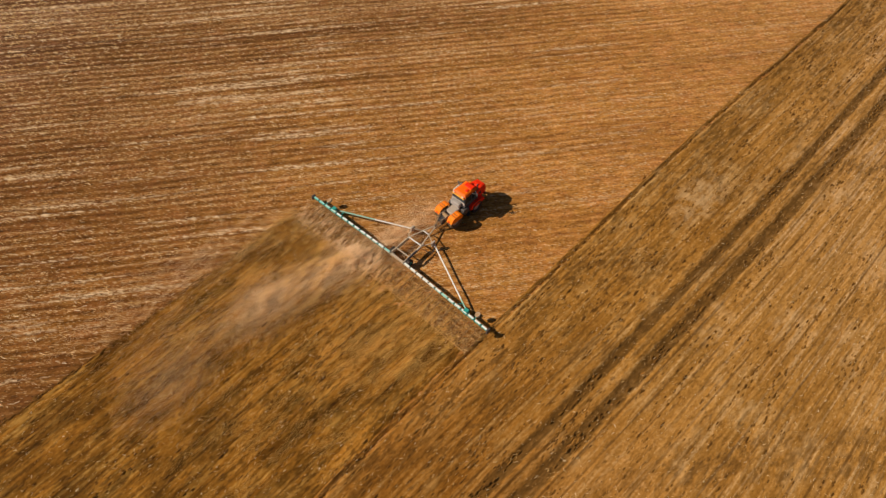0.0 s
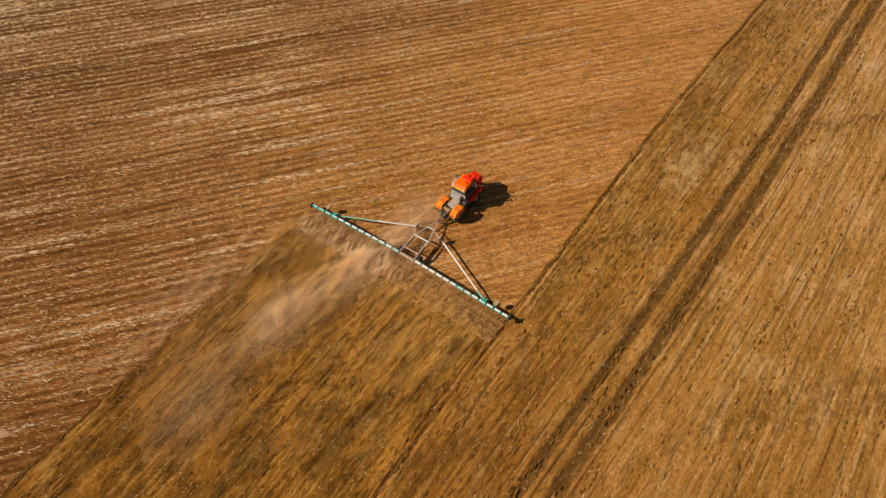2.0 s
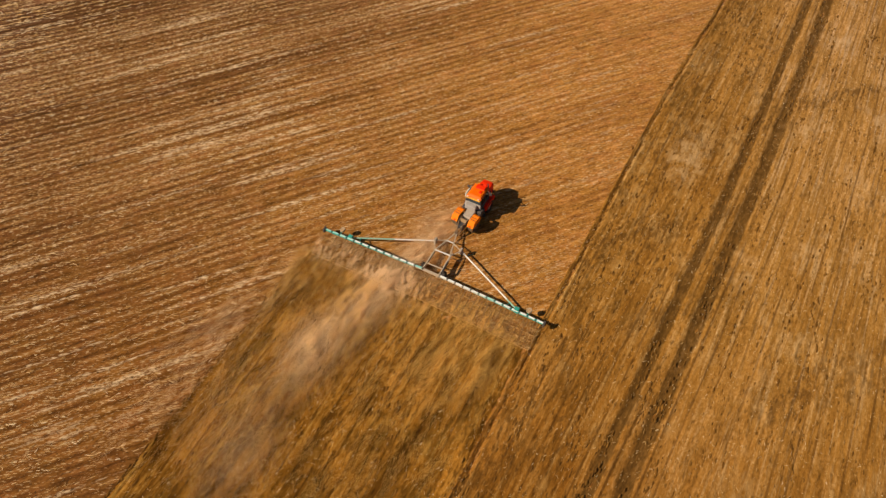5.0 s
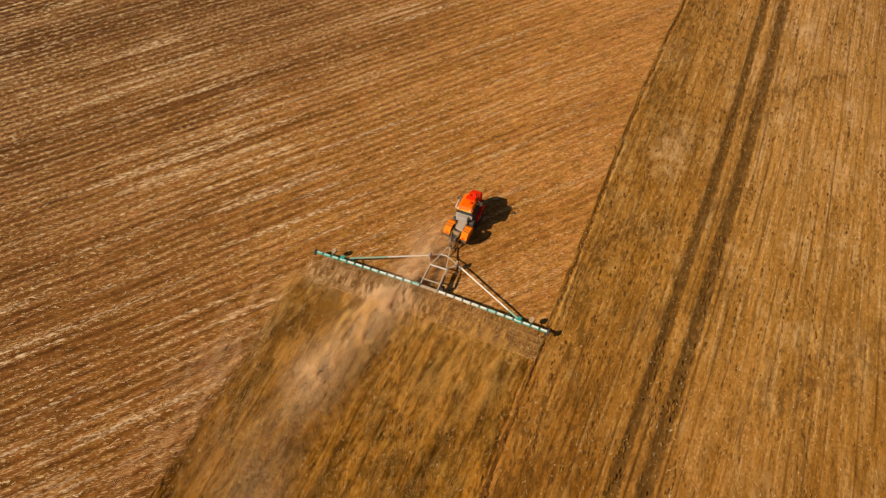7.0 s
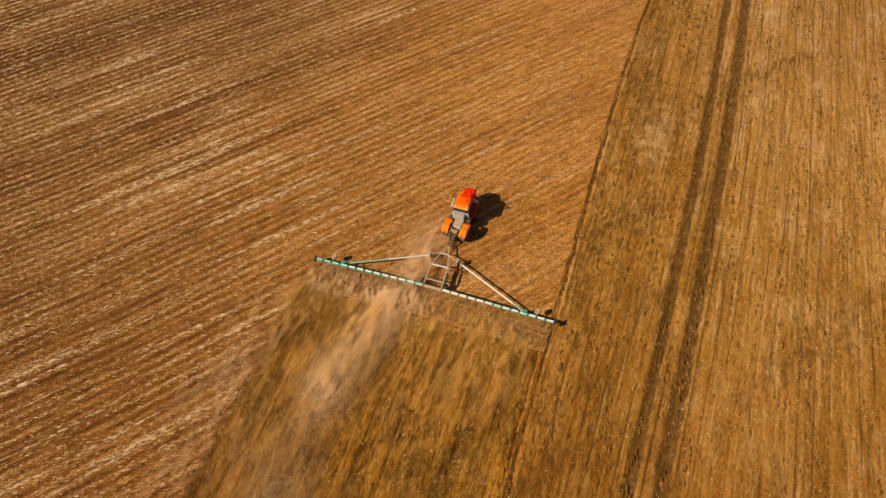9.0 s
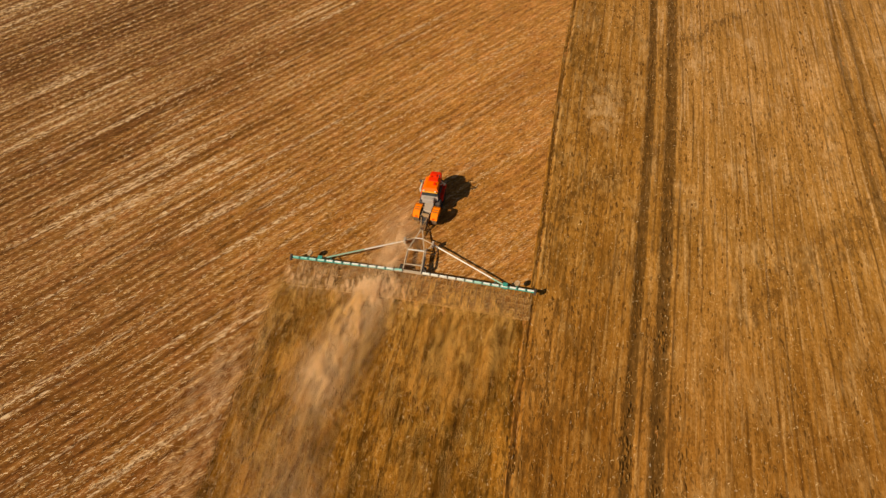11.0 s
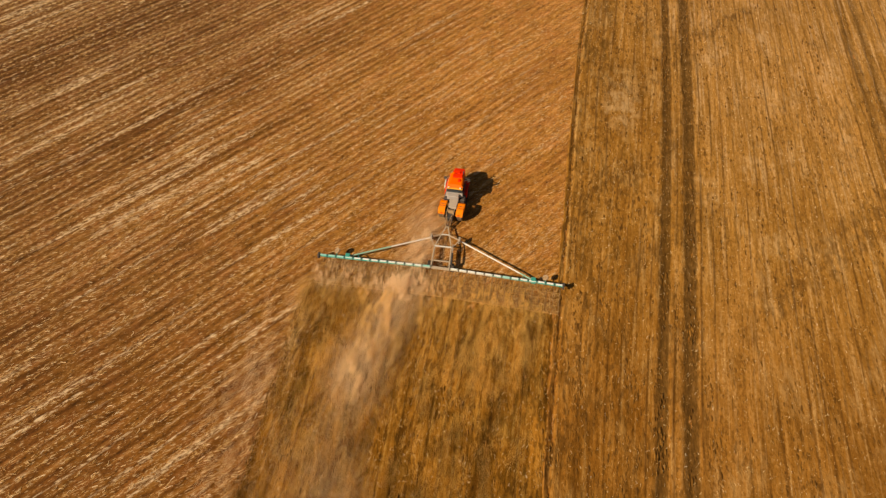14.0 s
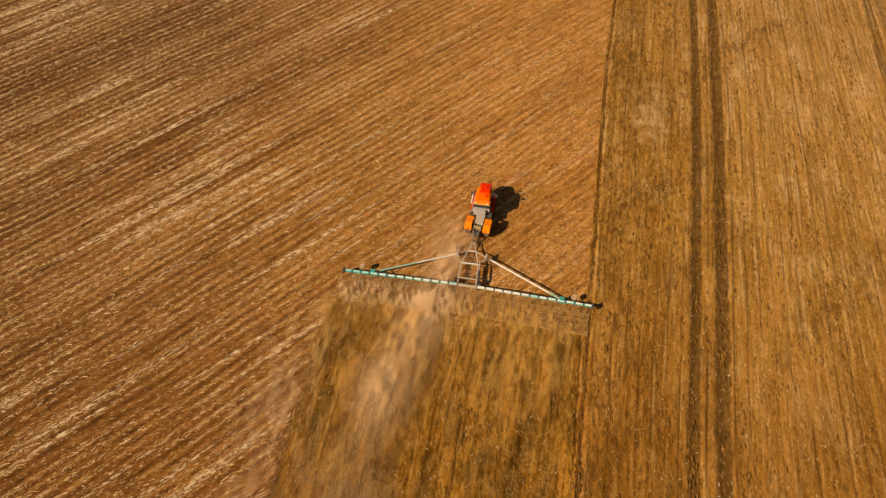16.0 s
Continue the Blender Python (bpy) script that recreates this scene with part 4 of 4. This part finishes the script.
def trash_places(n):
    out = []
    while len(out) < n:
        x = dice.uniform(-13.2, 13.3)
        gap = abs(((x + 13.2) / 0.7333) % 1.0 - 0.5)
        if gap > 0.30 and dice.random() < 0.93:
            continue
        out.append((x, dice.uniform(-3.3, -0.5) - 0.02 * abs(x), dice.uniform(0.1, 0.42), radians(90) + dice.gauss(0, 0.8), 0.4))
    return out


scatter("dragged_straw", 2200, trash_places, straw_piece, M_TRASH, "tangled straw dragged along by the harrow tines", "straw")


# ---- dust in the air ----
def smooth(a, lo, hi):
    k = np.clip((a - lo) / (hi - lo), 0, 1)
    return k * k * (3 - 2 * k)


def hump(a, c, w):
    return np.exp(-(((a - c) / w) ** 2))


def dust_puffs(x, y):
    """Round puffs drifting back from the tractor's wheels, wider and thinner with distance."""
    g = random.Random(8)
    clear = np.ones_like(x)
    for i in range(26):
        back = 1.0 + 27.0 * (i / 25) ** 1.15
        cx = -2.6 - 0.24 * back + g.gauss(0, 0.5 + 0.055 * back)
        cy = -back + g.gauss(0, 1.0)
        r = 1.1 + 0.05 * back + g.uniform(0, 0.6)
        amount = g.choice((0.03, 0.08, 0.31)) * g.uniform(0.7, 1.1) * (1.0 - 0.024 * back)
        clear *= 1 - amount * np.exp(-(((x - cx) / r) ** 2) - (((y - cy) / (r * 1.5)) ** 2))
    return 1 - clear


def dust_cover(x, y):
    """Share of the ground hidden by dust at x, y, the dust's height, and the share of fine pale dust in it."""
    curl = wavy(x, y, 2.6, 4.5, 61, 14) + 0.5 * wavy(x, y, 1.2, 2.2, 42, 14) + 0.10 * wavy(x, y, 0.6, 1.1, 43, 14)
    billow = smooth(curl, -1.6, 1.5)
    drift = wavy(x, y, 3.0, 11.0, 44, 16) + 0.7 * wavy(x, y, 1.2, 5.0, 45, 16) + 0.2 * wavy(x, y, 0.7, 1.6, 46, 16)
    wisp = smooth(0.6 * drift + 0.6 * curl, -0.5, 1.4)
    far = smooth(y, -44, -22)
    plume = dust_puffs(x, y) * (0.75 + 0.30 * billow)
    haze = hump(x, -2.4, 2.2) * hump(y, 4.4, 4.4) * (0.30 * billow + 0.27)
    burst = hump(x, -3.2, 2.0) * hump(y, -2.6, 2.4) * (0.26 * billow + 0.10)
    within = smooth(x, -15.4, -13.6) * smooth(-x, -13.2, -10.0)
    strip = within * smooth(-y, 1.8, 5.0) * far * (0.06 + 0.50 * np.exp(np.minimum(y + 3, 0) / 6.5)) * (wisp * 0.9 + 0.22)
    spill = hump(x, -15.6, 3.4) * hump(y, -18.0, 13.0) * 0.24 * (0.2 + 0.8 * wisp)
    row = hump(y, -2.0, 1.5) * smooth(x, -14.2, -12.8) * smooth(-x, -13.4, -10.5) * (0.60 + 0.12 * smooth(-x, -3.0, 3.0)) * smooth(wavy(x, y, 1.2, 3.0, 47, 16), -1.1, 0.9)
    cover = np.minimum(plume + haze + burst + strip + spill + row, 0.80)
    pale = plume + burst + haze + spill + row * smooth(-x, -3.0, 3.0)
    tall = 0.30 + 0.9 * np.clip((plume + burst + haze) / 0.6, 0, 1)
    return cover, tall, pale / (plume + burst + haze + spill + strip + row + 1e-6)


def build_dust():
    """Airborne dust as evenly strewn tiny flakes, larger where the cloud is thicker."""
    g = np.random.default_rng(12)
    step = 0.036
    X, Y = np.meshgrid(np.arange(-24, 14, step), np.arange(-42, 12, step), indexing="ij")
    I, J = np.meshgrid(np.arange(X.shape[0]), np.arange(X.shape[1]), indexing="ij")
    cover, tall, pale = dust_cover(X, Y)
    keep = cover > 0.035
    x, y, cover, tall, pale, layer = X[keep], Y[keep], cover[keep], tall[keep], pale[keep], ((I + 2 * J) % 5)[keep]
    n = len(x)
    kind = (g.uniform(0, 1, n) > pale).astype(np.int32)
    x = x + g.uniform(-0.4, 0.4, n) * step
    y = y + g.uniform(-0.4, 0.4, n) * step
    z = 0.14 + tall * (0.15 + 0.14 * layer) * (1 + 0.25 * wavy(x, y, 2.5, 3.5, 48))
    size = step * np.sqrt(-np.log(1 - cover) / 1.3)
    turn = g.uniform(0, math.tau, n)
    lean = g.normal(0.30, 0.08, (n, 2))
    co = np.empty((n, 3, 3), np.float32)
    for k in range(3):
        dx, dy = size * np.cos(turn + k * math.tau / 3), size * np.sin(turn + k * math.tau / 3)
        co[:, k, 0], co[:, k, 1] = x + dx, y + dy
        co[:, k, 2] = z + dx * lean[:, 0] + dy * lean[:, 1]
    me = bpy.data.meshes.new("dust_cloud")
    me.vertices.add(3 * n)
    me.vertices.foreach_set("co", co.ravel())
    me.loops.add(3 * n)
    me.loops.foreach_set("vertex_index", np.arange(3 * n, dtype=np.int32))
    me.polygons.add(n)
    me.polygons.foreach_set("loop_start", np.arange(0, 3 * n, 3, dtype=np.int32))
    me.materials.append(M_DUST)
    me.materials.append(M_LOW_DUST)
    me.polygons.foreach_set("material_index", kind)
    me.update(calc_edges=True)
    return tagged(new("dust_cloud", me), "tan dust billowing up behind the harrow", "dust", "", "stuff")


build_dust()
